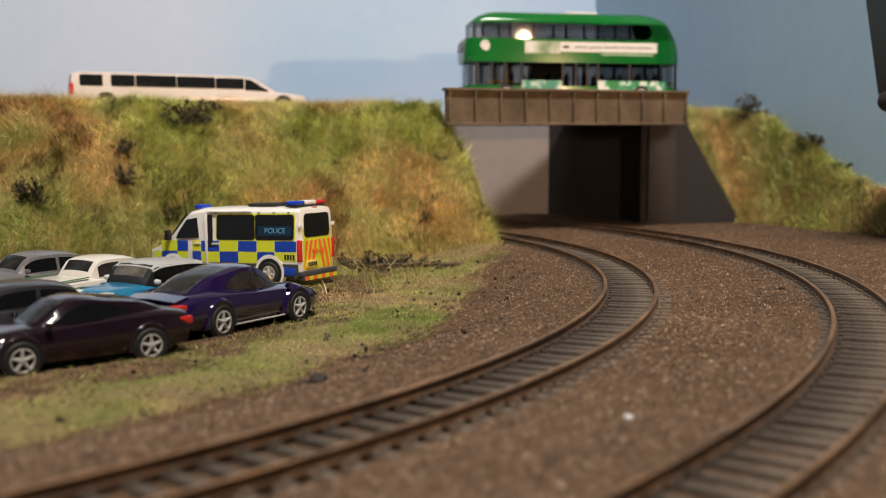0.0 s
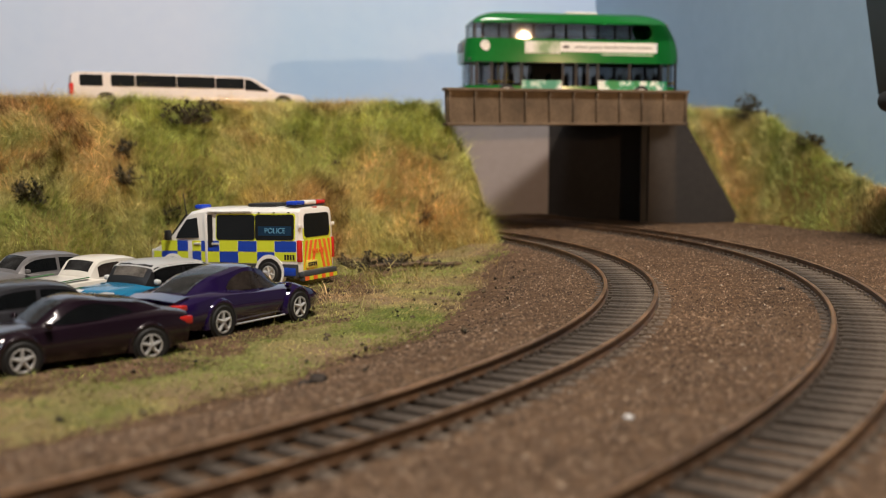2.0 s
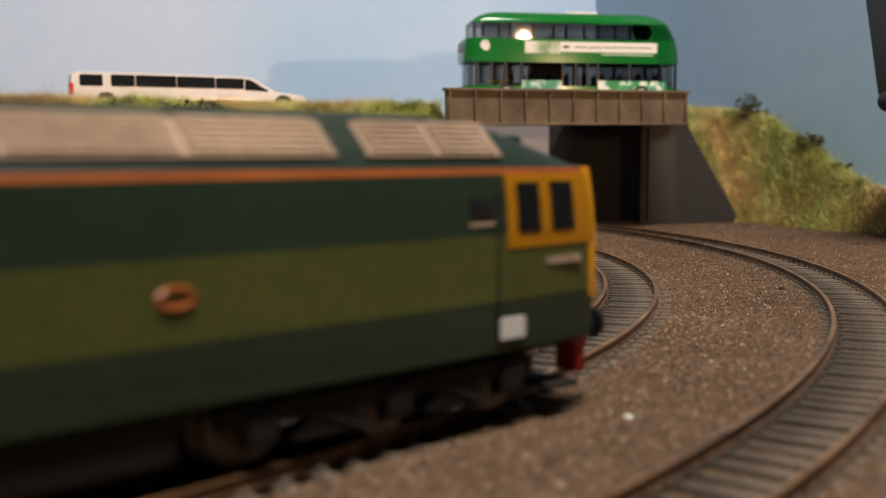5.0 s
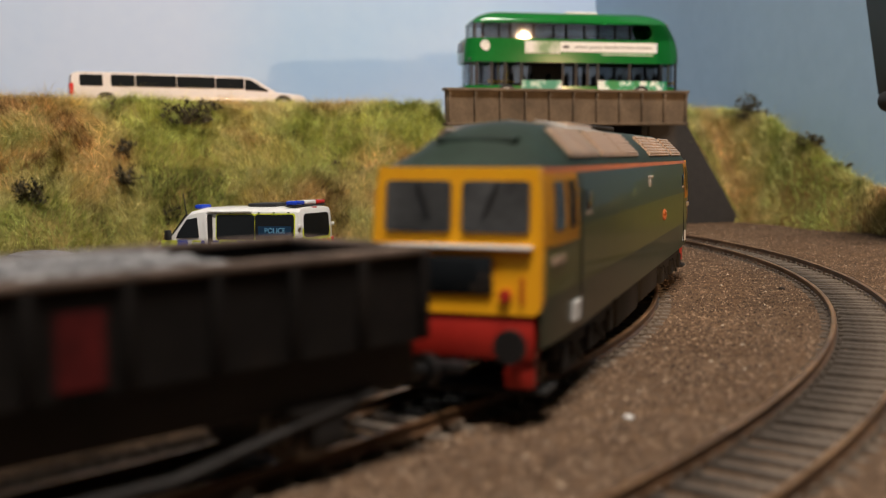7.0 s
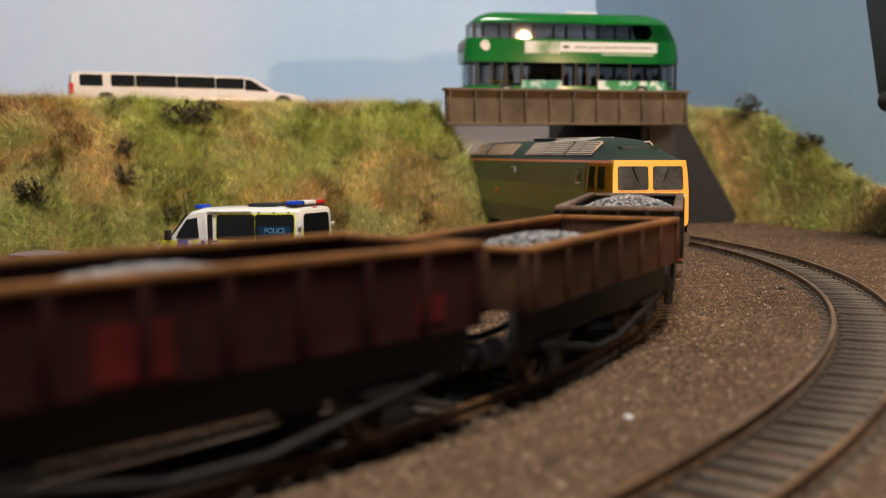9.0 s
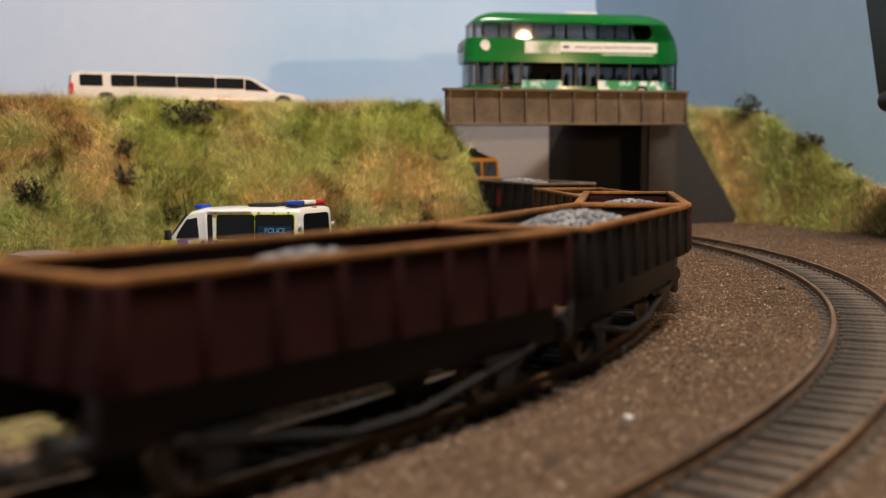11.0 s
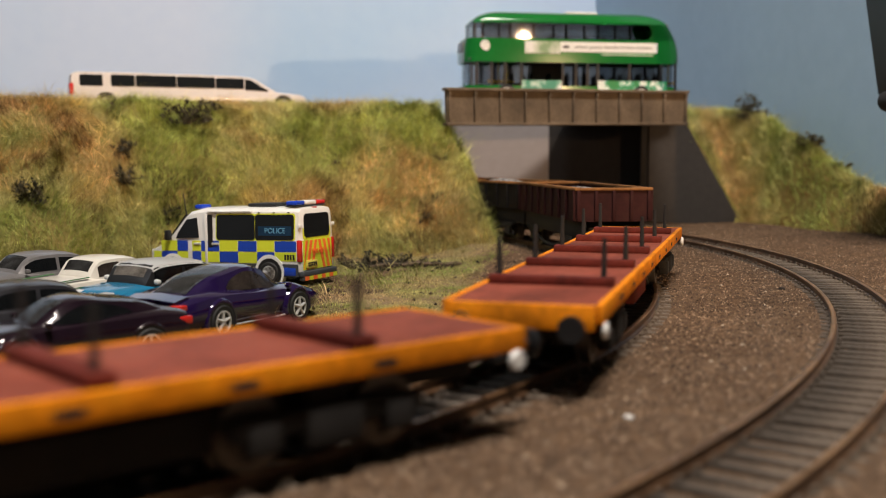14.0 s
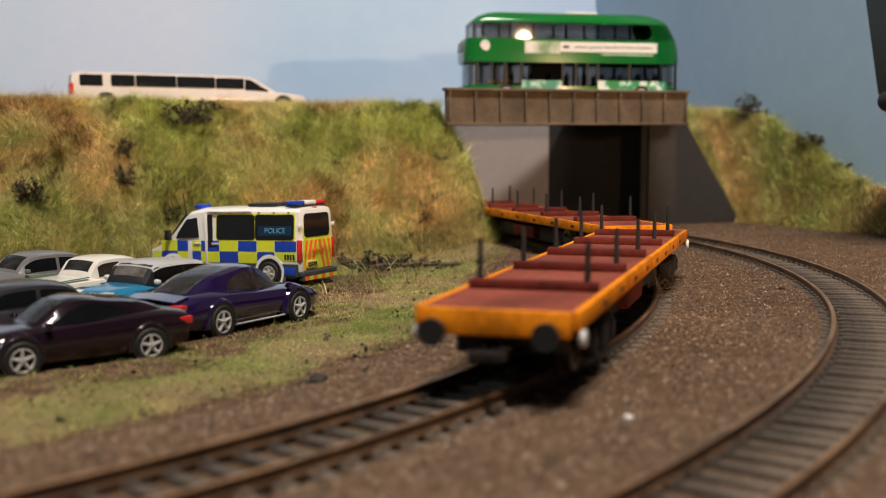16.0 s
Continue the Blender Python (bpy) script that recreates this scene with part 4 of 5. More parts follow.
tagged(finish("road", bm, M_ROAD, smooth=False), "grey road along the top of the embankment", "road", kind="structure")


def hill_right(x, y):
    """The bank beyond the tracks: it falls from the wing wall towards the tracks and away along the side board."""
    if x < 201 and y < 757.8:
        return -12.0
    base = float(np.interp(x, [140, 168, 190, 203, 214, 222, 236, 250, 268, 300, 330], [690, 694, 728, 748, 736, 718, 672, 640, 590, 520, 480]))
    cap = float(np.interp(x, [140, 226, 240, 258, 270, 300], [84, 83, 62, 36, 25, 14])) - max(0.0, 620 - y) * 0.10
    n = noise.noise((x * 0.03, y * 0.03, 7.7)) * 6 + noise.noise((x * 0.1, y * 0.1, 3.1)) * 3
    d = y - base
    if d <= 0:
        return 3.5 + 0.8 * max(-12.0, d)
    rise = 3.5 + d * 1.1
    k = 9.0
    low = -k * math.log(math.exp(-rise / k) + math.exp(-max(6.0, cap) / k))
    return max(3.5, low) + n * min(1.0, d / 25)


bank_r = grid_sheet("embankment", spaced([(144, 330, 2.4)]), spaced([(430, 748, 3), (748, 760, 1.25), (760, 850, 4)]), hill_right, M_TURF)
tagged(bank_r, "grassy bank rising from the tracks to the bridge", "embankment", kind="structure")

# dark stand with a round knob beside the layout
e = tagged(empty("equipment_stand"), "black equipment stand with round rubber knob", "stand")
bm = bmesh.new()
loft(bm, [[(214, 540, 150), (262, 540, 150), (262, 570, 150), (214, 570, 150)], [(225, 540, 84), (262, 540, 84), (262, 570, 84), (225, 570, 84)]])
part("post", bm, M_BLACK, e)
bm = bmesh.new()
lathe(bm, [(0.3, -6), (2.2, -6), (3, -4.5), (4.2, -4.5), (5, -3), (5, 6), (3, 8), (0.3, 8)], 24, (217, 532, 79))
part("knob", bm, M_TYRE, e, "black rubber knob")
part("stripe", new_box(221.5, 240, 538.6, 539.9, 93.5, 95), M_POLE, e, "thin orange stripe")
bm = bmesh.new()
box(bm, 240, 262, 545, 570, -2, 85)
part("leg", bm, M_BLACK, e)

# ---- the train ----
M_LGREEN = paint("loco_dark_green", (0.020, 0.040, 0.022), 0.32, 0, 0.12, 60, 0.2)
M_LBAND = paint("loco_olive_band", (0.085, 0.10, 0.025), 0.32, 0, 0.12, 60, 0.2)
M_LYELLOW = paint("loco_warning_yellow", (0.88, 0.40, 0.010), 0.35, 0, 0.06, 60, 0.2)
M_LSTRIPE = paint("loco_orange_line", (0.42, 0.11, 0.025), 0.4)
M_LROOF = paint("loco_roof_green", (0.012, 0.028, 0.018), 0.55, 0, 0.2, 50)
# tan brightened to paint the lamp's glare on the roof; also serves pale trim
M_LGREYROOF = paint("pale_tan_and_roof_glare", (0.48, 0.35, 0.25), 0.28, 0, 0.2, 60)
M_ROOFPALE = paint("pale_roof_panel", (0.42, 0.39, 0.35), 0.45, 0, 0.2, 60)
M_STEEL = paint("wheel_steel", (0.16, 0.14, 0.12), 0.4, 0.7, 0.2, 200)


def axle(parent, x, r=6.6):
    """A wheelset that turns on its bearings."""
    bm = bmesh.new()
    rod(bm, (0, -12, 0), (0, 12, 0), 1.0, 8)
    for s in (-1, 1):
        lathe(bm, [(r + 0.9, s * 7.2), (r + 0.9, s * 7.8), (r, s * 8.0), (r, s * 10.2), (r * 0.7, s * 10.3), (r * 0.65, s * 9.6), (0.5, s * 9.6)], 20)
        for k in range(3):
            a = 2 * math.pi * k / 3
            box(bm, r * 0.45 * math.cos(a) - 0.6, r * 0.45 * math.cos(a) + 0.6, min(s * 9.4, s * 10.0), max(s * 9.4, s * 10.0), r * 0.45 * math.sin(a) - 0.6, r * 0.45 * math.sin(a) + 0.6)
    ob = part("wheelset", bm, M_STEEL, parent)
    ob.location = (x * MM, 0, r * MM)
    AXLES.append((ob, x, r))
    return ob


AXLES = []


def buffers(e, x, sgn, z, y=11.0, r=2.9, stock=M_BLACK):
    for s in (-1, 1):
        bm = bmesh.new()
        rod(bm, (x, s * y, z), (x + sgn * 4.5, s * y, z), 1.3, 10)
        rod(bm, (x + sgn * 4.3, s * y, z), (x + sgn * 5.3, s * y, z), r, 16)
        part("buffer", bm, stock, e, "black round buffer")
    bm = bmesh.new()
    rod(bm, (x - sgn * 2, 0, z - 4), (x + sgn * 6, 0, z - 4), 0.7, 6)
    box(bm, x + sgn * 5 - 1, x + sgn * 5 + 1, -3.5, 3.5, z - 4.8, z - 3.0, 0.2)
    part("coupling", bm, M_BLACK, e)


def locomotive():
    e = tagged(empty("locomotive"), "two-tone green diesel locomotive with yellow cab ends", "locomotive")
    half = 120.0
    sec = [(15.6, 10.5), (17.2, 11.5), (17.5, 20.0), (17.5, 31.0), (17.2, 37.0), (16.6, 41.0), (16.2, 42.0), (14.6, 45.0), (11.0, 48.3), (6.0, 50.4), (0.0, 51.0)]
    zc = [z for _, z in sec]

    def lean(z):
        return 0.0 if z < 28 else (z - 28) * 0.10

    stations = []
    for d, wf, drop in ((0.0, 0.90, 1.0), (3.5, 0.93, 0.82), (9, 0.955, 0.52), (16, 0.975, 0.24), (24, 0.99, 0.06), (32, 1.0, 0.0)):
        stations.append((half - d, wf, drop, 1.0 - d / 32))
    xs = [(x, w, dr, k) for x, w, dr, k in stations] + [(-x, w, dr, -k) for x, w, dr, k in stations[::-1]]

    def band_mesh(i0, i1, only=None):
        bm = bmesh.new()
        for s in (-1, 1):
            rings = []
            for x, wf, dr, k in xs:
                ring = []
                for y, z in sec[i0:i1 + 1]:
                    over = max(0.0, z - 42.0)
                    zz = z - over * dr
                    sx = math.copysign(1, x)
                    ring.append((x - sx * lean(min(zz, 42)) * abs(k), s * y * wf * (1 - 0.0 * dr), zz))
                rings.append(ring)
            loft(bm, rings, caps=False, closed=False)
        bmesh.ops.remove_doubles(bm, verts=bm.verts, dist=0.01)
        return bm

    part("lower_side", band_mesh(0, 2), M_LGREEN, e, "dark green lower side")
    part("side_band", band_mesh(2, 3), M_LBAND, e, "olive green band")
    part("upper_side", band_mesh(3, 5), M_LGREEN, e, "dark green upper side")
    part("cantrail_line", band_mesh(5, 6), M_LSTRIPE, e, "thin orange line")
    part("roof", band_mesh(6, 10), M_LROOF, e, "dark green roof")
    part("frame", new_box(-118, 118, -14, 14, 10, 14), M_DARKFRAME, e)
    for sx in (-1, 1):
        # yellow cab front
        bm = bmesh.new()
        w = 0.9
        out = [(16.2 * w, 17.2), (17.4 * w, 18.1), (17.7 * w, 20), (17.7 * w, 31), (17.4 * w, 37), (16.7 * w, 42.1)]
        front = [(sx * (half + 0.5 - lean(z)), y, z) for y, z in out] + [(sx * (half + 0.5 - lean(z)), -y, z) for y, z in out[::-1]]
        back = [(sx * (half - 1.5 - lean(z)), y * 1.01, z) for y, z in out] + [(sx * (half - 1.5 - lean(z)), -y * 1.01, z) for y, z in out[::-1]]
        loft(bm, [back, front])
        cab = part("cab_front", bm, M_LYELLOW, e, "bright yellow cab front")
        for s in (-1, 1):
            bm = bmesh.new()
            pts = rounded(1.0, 13.6, 31.0, 39.8, 0.9)
            loft(bm, [[(sx * (half + dd - lean(z)), s * y, z) for y, z in pts] for dd in (0.2, 0.62)])
            part("cab_window", bm, M_GREYGLAZE, cab, "dark cab windscreen")
            bm = bmesh.new()
            rod(bm, (sx * (half + 0.9 - lean(39.5)), s * 7.5, 39.5), (sx * (half + 0.9 - lean(34)), s * 5.2, 34), 0.25, 5)
            part("wiper", bm, M_BLACK, cab)
            # yellow round the cab side windows, with two panes
            def cab_skin(d, z, off):
                wf = float(np.interp(d, [0, 3.5, 9, 16, 24, 32], [0.90, 0.93, 0.955, 0.975, 0.99, 1.0]))
                k = 1.0 - d / 32
                return (sx * (half - d - lean(z) * k), s * (float(np.interp(z, zc, [y for y, _ in sec])) * wf + off), z)
            for nm, ds, zs, off, mt, lb in (("cab_side", (-0.3, 3.5, 9, 16, 24), (28.6, 31, 37, 41.0), 0.16, M_LYELLOW, "yellow cab side surround"),
                                            ("side_window", (6.0, 9.0, 12.5), (31.2, 37, 39.6), 0.34, M_TINT, "cab side window"),
                                            ("side_window", (15.5, 18.5, 21.5), (31.2, 37, 39.6), 0.34, M_TINT, "cab side window")):
                bm = bmesh.new()
                loft(bm, [[cab_skin(d, z, off) for z in zs] for d in ds], caps=False, closed=False)
                bmesh.ops.solidify(bm, geom=bm.faces[:], thickness=0.1)
                part(nm, bm, mt, e, lb)
            bm = bmesh.new()
            quad(bm, [(sx * (half - 26), s * 17.7, 13), (sx * (half - 26.5), s * 17.7, 13), (sx * (half - 26.5), s * 17.3, 38), (sx * (half - 26), s * 17.3, 38)], 0.2)
            part("door_seam", bm, M_BLACK, e)
            part("number_panel", new_box(min(sx * (half - 14), sx * (half - 5)), max(sx * (half - 14), sx * (half - 5)), min(s * 16.4, s * 17.1), max(s * 16.4, s * 17.1), 25.3, 26.6), M_LGREYROOF, e, "pale number bar")
            part("data_panel", new_box(min(sx * (half - 26), sx * (half - 20)), max(sx * (half - 26), sx * (half - 20)), min(s * 17, s * 17.66), max(s * 17, s * 17.66), 13.5, 17.0), M_BANNER, e, "small white panel")
            bm = bmesh.new()
            rod(bm, (sx * (half + 0.6), s * 12.4, 19.0), (sx * (half + 0.6), s * 12.4, 23.5), 0.3, 5)
            part("handrail", bm, M_RED, cab)
            bm = bmesh.new()
            rod(bm, (sx * (half - 0.2), s * 9.4, 20.5), (sx * (half + 1.1), s * 9.4, 20.5), 1.1, 12)
            part("marker_lamp", bm, M_RED, cab, "red marker lamp")
        # headcode box, nose line, beam
        part("headcode_panel", new_box(min(sx * (half + 0.2), sx * (half + 1.0)), max(sx * (half + 0.2), sx * (half + 1.0)), -7.0, 6.0, 20.6, 27.0, 0.3), M_TINT, cab, "black headcode panel")
        bm = bmesh.new()
        box(bm, min(sx * half, sx * (half + 1.2)), max(sx * half, sx * (half + 1.2)), -14.2, 14.2, 28.2, 29.0, 0.2)
        part("nose_rail", bm, M_WHITE, cab, "white rail under the windscreens")
        beam = part("buffer_beam", new_box(min(sx * (half - 4), sx * (half + 0.2)), max(sx * (half - 4), sx * (half + 0.2)), -14.6, 14.6, 9.4, 17.1, 0.5), M_RED, e, "red buffer beam")
        part("valance", new_box(min(sx * (half - 3), sx * (half - 0.4)), max(sx * (half - 3), sx * (half - 0.4)), 9, 14.4, 4.4, 9.6, 0.4), M_RED, e)
        part("valance", new_box(min(sx * (half - 3), sx * (half - 0.4)), max(sx * (half - 3), sx * (half - 0.4)), -14.4, -9, 4.4, 9.6, 0.4), M_RED, e)
        buffers(e, sx * half, sx, 12.6, 11.4, 2.9)
        part("roof_horn_box", new_box(min(sx * (half - 17), sx * (half - 11)), max(sx * (half - 17), sx * (half - 11)), -8, 8, 45.6, 47.6, 0.7), M_LROOF, e)
        # roof panels and grilles
    for x0, x1, mt in ((68, 96, M_LGREYROOF), (14, 62, M_LGREYROOF), (-62, -8, M_LGREYROOF), (-96, -66, M_LGREYROOF)):
        for s in (-1, 1):
            bm = bmesh.new()
            quad(bm, [(x0, s * 15.5, 43.8), (x1, s * 15.5, 43.8), (x1, s * 10.2, 48.95), (x0, s * 10.2, 48.95)], -s * 0.35)
            part("roof_panel", bm, mt, e, "louvred roof panel, lamp glare put into its tan")
            for k in range(6):
                y, z = 15.1 - 0.88 * k, 44.25 + 0.85 * k
                xm = (x0 + x1) / 2
                for xa, xb in ((x0 + 1, xm - 0.8), (xm + 0.8, x1 - 1)):
                    bm = bmesh.new()
                    quad(bm, [(xa, s * y, z), (xb, s * y, z), (xb, s * (y - 0.5), z + 0.48), (xa, s * (y - 0.5), z + 0.48)], -s * 0.75)
                    part("roof_slat", bm, mt, e)
    for s in (-1, 1):
        bm = bmesh.new()
        quad(bm, [(-74, s * 9.6, 49.4), (-30, s * 9.6, 49.4), (-30, s * 2.5, 51.1), (-74, s * 2.5, 51.1)], -s * 0.4)
        part("roof_panel", bm, M_ROOFPALE, e, "pale grey white roof panel")
    part("roof_fan", new_box(-20, 8, -6, 6, 50.6, 51.8, 0.5), M_DARKFRAME, e)
    part("exhaust_panel", new_box(-54, -24, -5.5, 5.5, 50.4, 51.5, 0.4), M_LGREYROOF, e)
    for s in (-1, 1):
        for x in (-86, 90):
            part("side_window", new_box(x - 2.6, x + 2.6, min(s * 16.6, s * 17.6), max(s * 16.6, s * 17.6), 33.4, 37.2, 0.3), M_TINT, e)
            part("window_sill", new_box(x - 2.8, x + 2.8, min(s * 16.8, s * 17.6), max(s * 16.8, s * 17.6), 32.5, 33.2, 0.15), M_LGREYROOF, e)
        part("side_vent", new_box(2, 9, min(s * 16.6, s * 17.6), max(s * 16.6, s * 17.6), 37.6, 38.4, 0.2), M_ROOFPALE, e)
        part("side_vent", new_box(2, 4, min(s * 16.6, s * 17.7), max(s * 16.6, s * 17.7), 35.4, 37.5, 0.2), M_ROOFPALE, e)
        bm = bmesh.new()
        for k in range(9):
            a = 2 * math.pi * k / 9
            rod(bm, (35 + 2.6 * math.cos(a), s * 17.4, 26 + 1.3 * math.sin(a)), (35 + 2.6 * math.cos(a + 0.8), s * 17.7, 26 + 1.3 * math.sin(a + 0.8)), 0.45, 5)
        part("crest", bm, M_LSTRIPE, e, "small gold crest")
    # bogies with springs and boxes, tanks
    for sx in (-1, 1):
        for s in (-1, 1):
            bm = bmesh.new()
            box(bm, sx * 74 - 31, sx * 74 + 31, s * 13.5 - 1.4, s * 13.5 + 1.4, 6.6, 9.6, 0.4)
            for k in (-25, 0, 25):
                box(bm, sx * 74 + k - 2.6, sx * 74 + k + 2.6, s * 14 - 1.8, s * 14 + 1.8, 3.6, 8.6, 0.5)
            for k in (-12.5, 12.5):
                for q in range(4):
                    box(bm, sx * 74 + k - 7 + q, sx * 74 + k + 7 - q, s * 14 - 1.2, s * 14 + 1.2, 3.4 + q * 0.9, 4.1 + q * 0.9)
                rod(bm, (sx * 74 + k - 6, s * 15, 8), (sx * 74 + k + 6, s * 15, 3.0), 0.6, 6)
            part("bogie_frame", bm, M_DARKFRAME, e, "black bogie side frame")
        part("footstep", new_box(sx * 112 - 4, sx * 112 + 4, -16, 16, 2.6, 3.6, 0.2), M_DARKFRAME, e)
        for k in (-25, 0, 25):
            axle(e, sx * 74 + k, 6.6)
    part("fuel_tank", new_box(-38, -4, -15.5, 15.5, 2.4, 10.5, 1.2), M_DARKFRAME, e)
    part("battery_box", new_box(2, 36, -15.5, 15.5, 3.6, 10.5, 0.8), M_DARKFRAME, e)
    return e


def rusty(name, c, edge):
    def build(nt, bsdf):
        a = ramp(nt, noise_node(nt, 45, 5, 0.7), [(0.32, tuple(v * 0.45 for v in c)), (0.55, c), (0.72, edge)])
        b = ramp(nt, noise_node(nt, 500, 3), [(0.3, (0.6, 0.6, 0.6)), (0.7, (1.1, 1.1, 1.1))])
        nt.links.new(mix(nt, 0.7, a, b, "MULTIPLY"), bsdf.inputs["Base Color"])
        bsdf.inputs["Roughness"].default_value = 0.75
        bsdf.inputs["Specular IOR Level"].default_value = 0.2
    return material(name, build)


M_WBLACK = rusty("sooty_wagon_black", (0.009, 0.0072, 0.0065), (0.018, 0.013, 0.010))
M_WBROWN = rusty("rusty_wagon_brown", (0.07, 0.033, 0.019), (0.12, 0.06, 0.03))
M_WMAROON = rusty("faded_wagon_maroon", (0.036, 0.0075, 0.0075), (0.05, 0.018, 0.012))
M_RIM = rusty("rusted_wagon_rim", (0.30, 0.135, 0.045), (0.42, 0.20, 0.08))
M_FADED = rusty("faded_red_patch", (0.12, 0.011, 0.011), (0.08, 0.015, 0.012))
M_RIMGREY = rusty("dusty_wagon_rim", (0.17, 0.125, 0.10), (0.30, 0.23, 0.19))
M_STONE = per_island("ballast_stone", [(0.0, (0.10, 0.10, 0.105)), (0.5, (0.22, 0.22, 0.23)), (1.0, (0.42, 0.42, 0.42))], 0.9)


def grains(name, spots, mat, parent=None):
    """Many small irregular stones in one mesh; spots: (x, y, z, size) in mm."""
    rng = random.Random(len(spots))
    verts, faces = [], []
    for x, y, z, r in spots:
        k = len(verts)
        a = rng.random() * 6.28
        for q in range(4):
            t = a + q * 1.5708 + rng.uniform(-0.4, 0.4)
            rr = r * rng.uniform(0.7, 1.2)
            verts.append(((x + rr * math.cos(t)) * MM, (y + rr * math.sin(t)) * MM, (z + rng.uniform(-0.3, 0.3) * r) * MM))
        verts.append((x * MM, y * MM, (z + r * rng.uniform(0.6, 1.0)) * MM))
        verts.append((x * MM, y * MM, (z - r) * MM))
        for q in range(4):
            faces.append((k + q, k + (q + 1) % 4, k + 4))
            faces.append((k + (q + 1) % 4, k + q, k + 5))
    me = bpy.data.meshes.new(name)
    me.from_pydata(verts, [], faces)
    me.materials.append(mat)
    ob = new(name, me)
    if parent:
        ob.parent = parent
    return ob


def open_wagon(label, mat, rim, top, ribs, inner, load_len=34, patches=(), rise=4.2):
    e = tagged(empty("open_wagon"), label, "wagon", "ballast wagons")
    h, w, z0 = 51.0, 16.2, 16.4
    for s in (-1, 1):
        part("side_wall", new_box(-h, h, min(s * (w - 1.2), s * w), max(s * (w - 1.2), s * w), z0, top), mat, e)
        part("end_wall", new_box(min(s * (h - 1.2), s * h), max(s * (h - 1.2), s * h), -w + 1.25, w - 1.25, z0, top), mat, e)
        part("rim", new_box(-h - 0.5, h + 0.5, min(s * (w - 1.9), s * (w + 0.7)), max(s * (w - 1.9), s * (w + 0.7)), top - 0.3, top + 0.9, 0.3), rim, e, "worn rusty top rim")
        part("rim", new_box(min(s * (h - 1.7), s * (h + 0.7)), max(s * (h - 1.7), s * (h + 0.7)), -w + 1.9, w - 1.9, top - 0.3, top + 0.85, 0.3), rim, e)
        for k in range(ribs):
            x = -h + 1.2 + (2 * h - 2.4) * k / (ribs - 1)
            part("rib", new_box(x - 0.8, x + 0.8, min(s * w, s * (w + 1.0)), max(s * w, s * (w + 1.0)), z0 + 0.4, top - 0.4, 0.2), mat, e)
        for k in range(5):
            y = -w + 1 + (2 * w - 2) * k / 4
            part("end_rib", new_box(min(s * h, s * (h + 1.0)), max(s * h, s * (h + 1.0)), y - 0.7, y + 0.7, z0 + 0.4, top - 0.4, 0.2), mat, e)
        part("solebar", new_box(-h, h, s * 12.5 - 0.8, s * 12.5 + 0.8, 9.0, z0, 0.2), M_DARKFRAME, e)
        bm = bmesh.new()
        rod(bm, (-40, s * 14.0, 9.0), (-8, s * 14.0, 3.4), 0.8, 6)
        rod(bm, (-8, s * 14.0, 3.4), (8, s * 14.0, 3.4), 0.8, 6)
        rod(bm, (8, s * 14.0, 3.4), (42, s * 14.0, 9.2), 0.8, 6)
        part("brake_lever", bm, M_DARKFRAME, e, "sooty brake lever")
        for x in (-33, 33):
            bm = bmesh.new()
            box(bm, x - 3, x + 3, s * 13.2 - 1.2, s * 13.2 + 1.2, 2.6, 8.4, 0.5)
            for q in range(4):
                box(bm, x - 8 + q * 1.3, x + 8 - q * 1.3, s * 13.6 - 0.9, s * 13.6 + 0.9, 8.6 - q * 0.7, 9.2 - q * 0.7)
            rod(bm, (x - 3, s * 13.2, 8), (x - 6, s * 13.2, 3), 0.6, 5)
            rod(bm, (x + 3, s * 13.2, 8), (x + 6, s * 13.2, 3), 0.6, 5)
            part("axle_guard", bm, M_DARKFRAME, e, "sooty axle guard with leaf spring")
        buffers(e, s * h, s, 10.2, 11.2, 2.7)
        for x0, x1, za, zb in patches:
            part("side_patch", new_box(x0, x1, min(s * w, s * (w + 0.25)), max(s * w, s * (w + 0.25)), za, zb), M_FADED, e, "faded red patch")
    part("floor", new_box(-h + 1, h - 1, -w + 1, w - 1, z0, z0 + 1.5), inner, e)
    # stone load, heaped in the middle
    rng = random.Random(ribs * 7 + int(top * 3))

    def heap(x, y):
        u = abs(x) / load_len
        v = abs(y) / (w - 1.4)
        return z0 + 1 + (top - z0 - rise + 3) * max(0, 1 - u ** 2.5) * (1 - 0.3 * v * v)
    bm = bmesh.new()
    loft(bm, [[(x, y, heap(x, y) - 0.6) for y in (-14.6, -9, -3, 3, 9, 14.6)] for x in range(-49, 50, 7)], caps=False, closed=False)
    load = part("stone_load", bm, M_STONE, e, "grey ballast stone load")
    spots = []
    for _ in range(1700):
        x, y = rng.uniform(-48, 48), rng.uniform(-14.4, 14.4)
        spots.append((x, y, heap(x, y) - 0.3, rng.uniform(0.45, 0.9)))
    tagged(grains("ballast", spots, M_STONE, e), kind="stuff")
    for x in (-33, 33):
        axle(e, x, 5.6)
    return e


M_DECK = rusty("maroon_deck", (0.26, 0.062, 0.038), (0.29, 0.08, 0.05))
M_BOLSTER = rusty("dark_red_bolster", (0.14, 0.022, 0.014), (0.17, 0.035, 0.022))
M_BEAM = rusty("yellow_orange_beam", (0.88, 0.27, 0.004), (0.92, 0.35, 0.01))


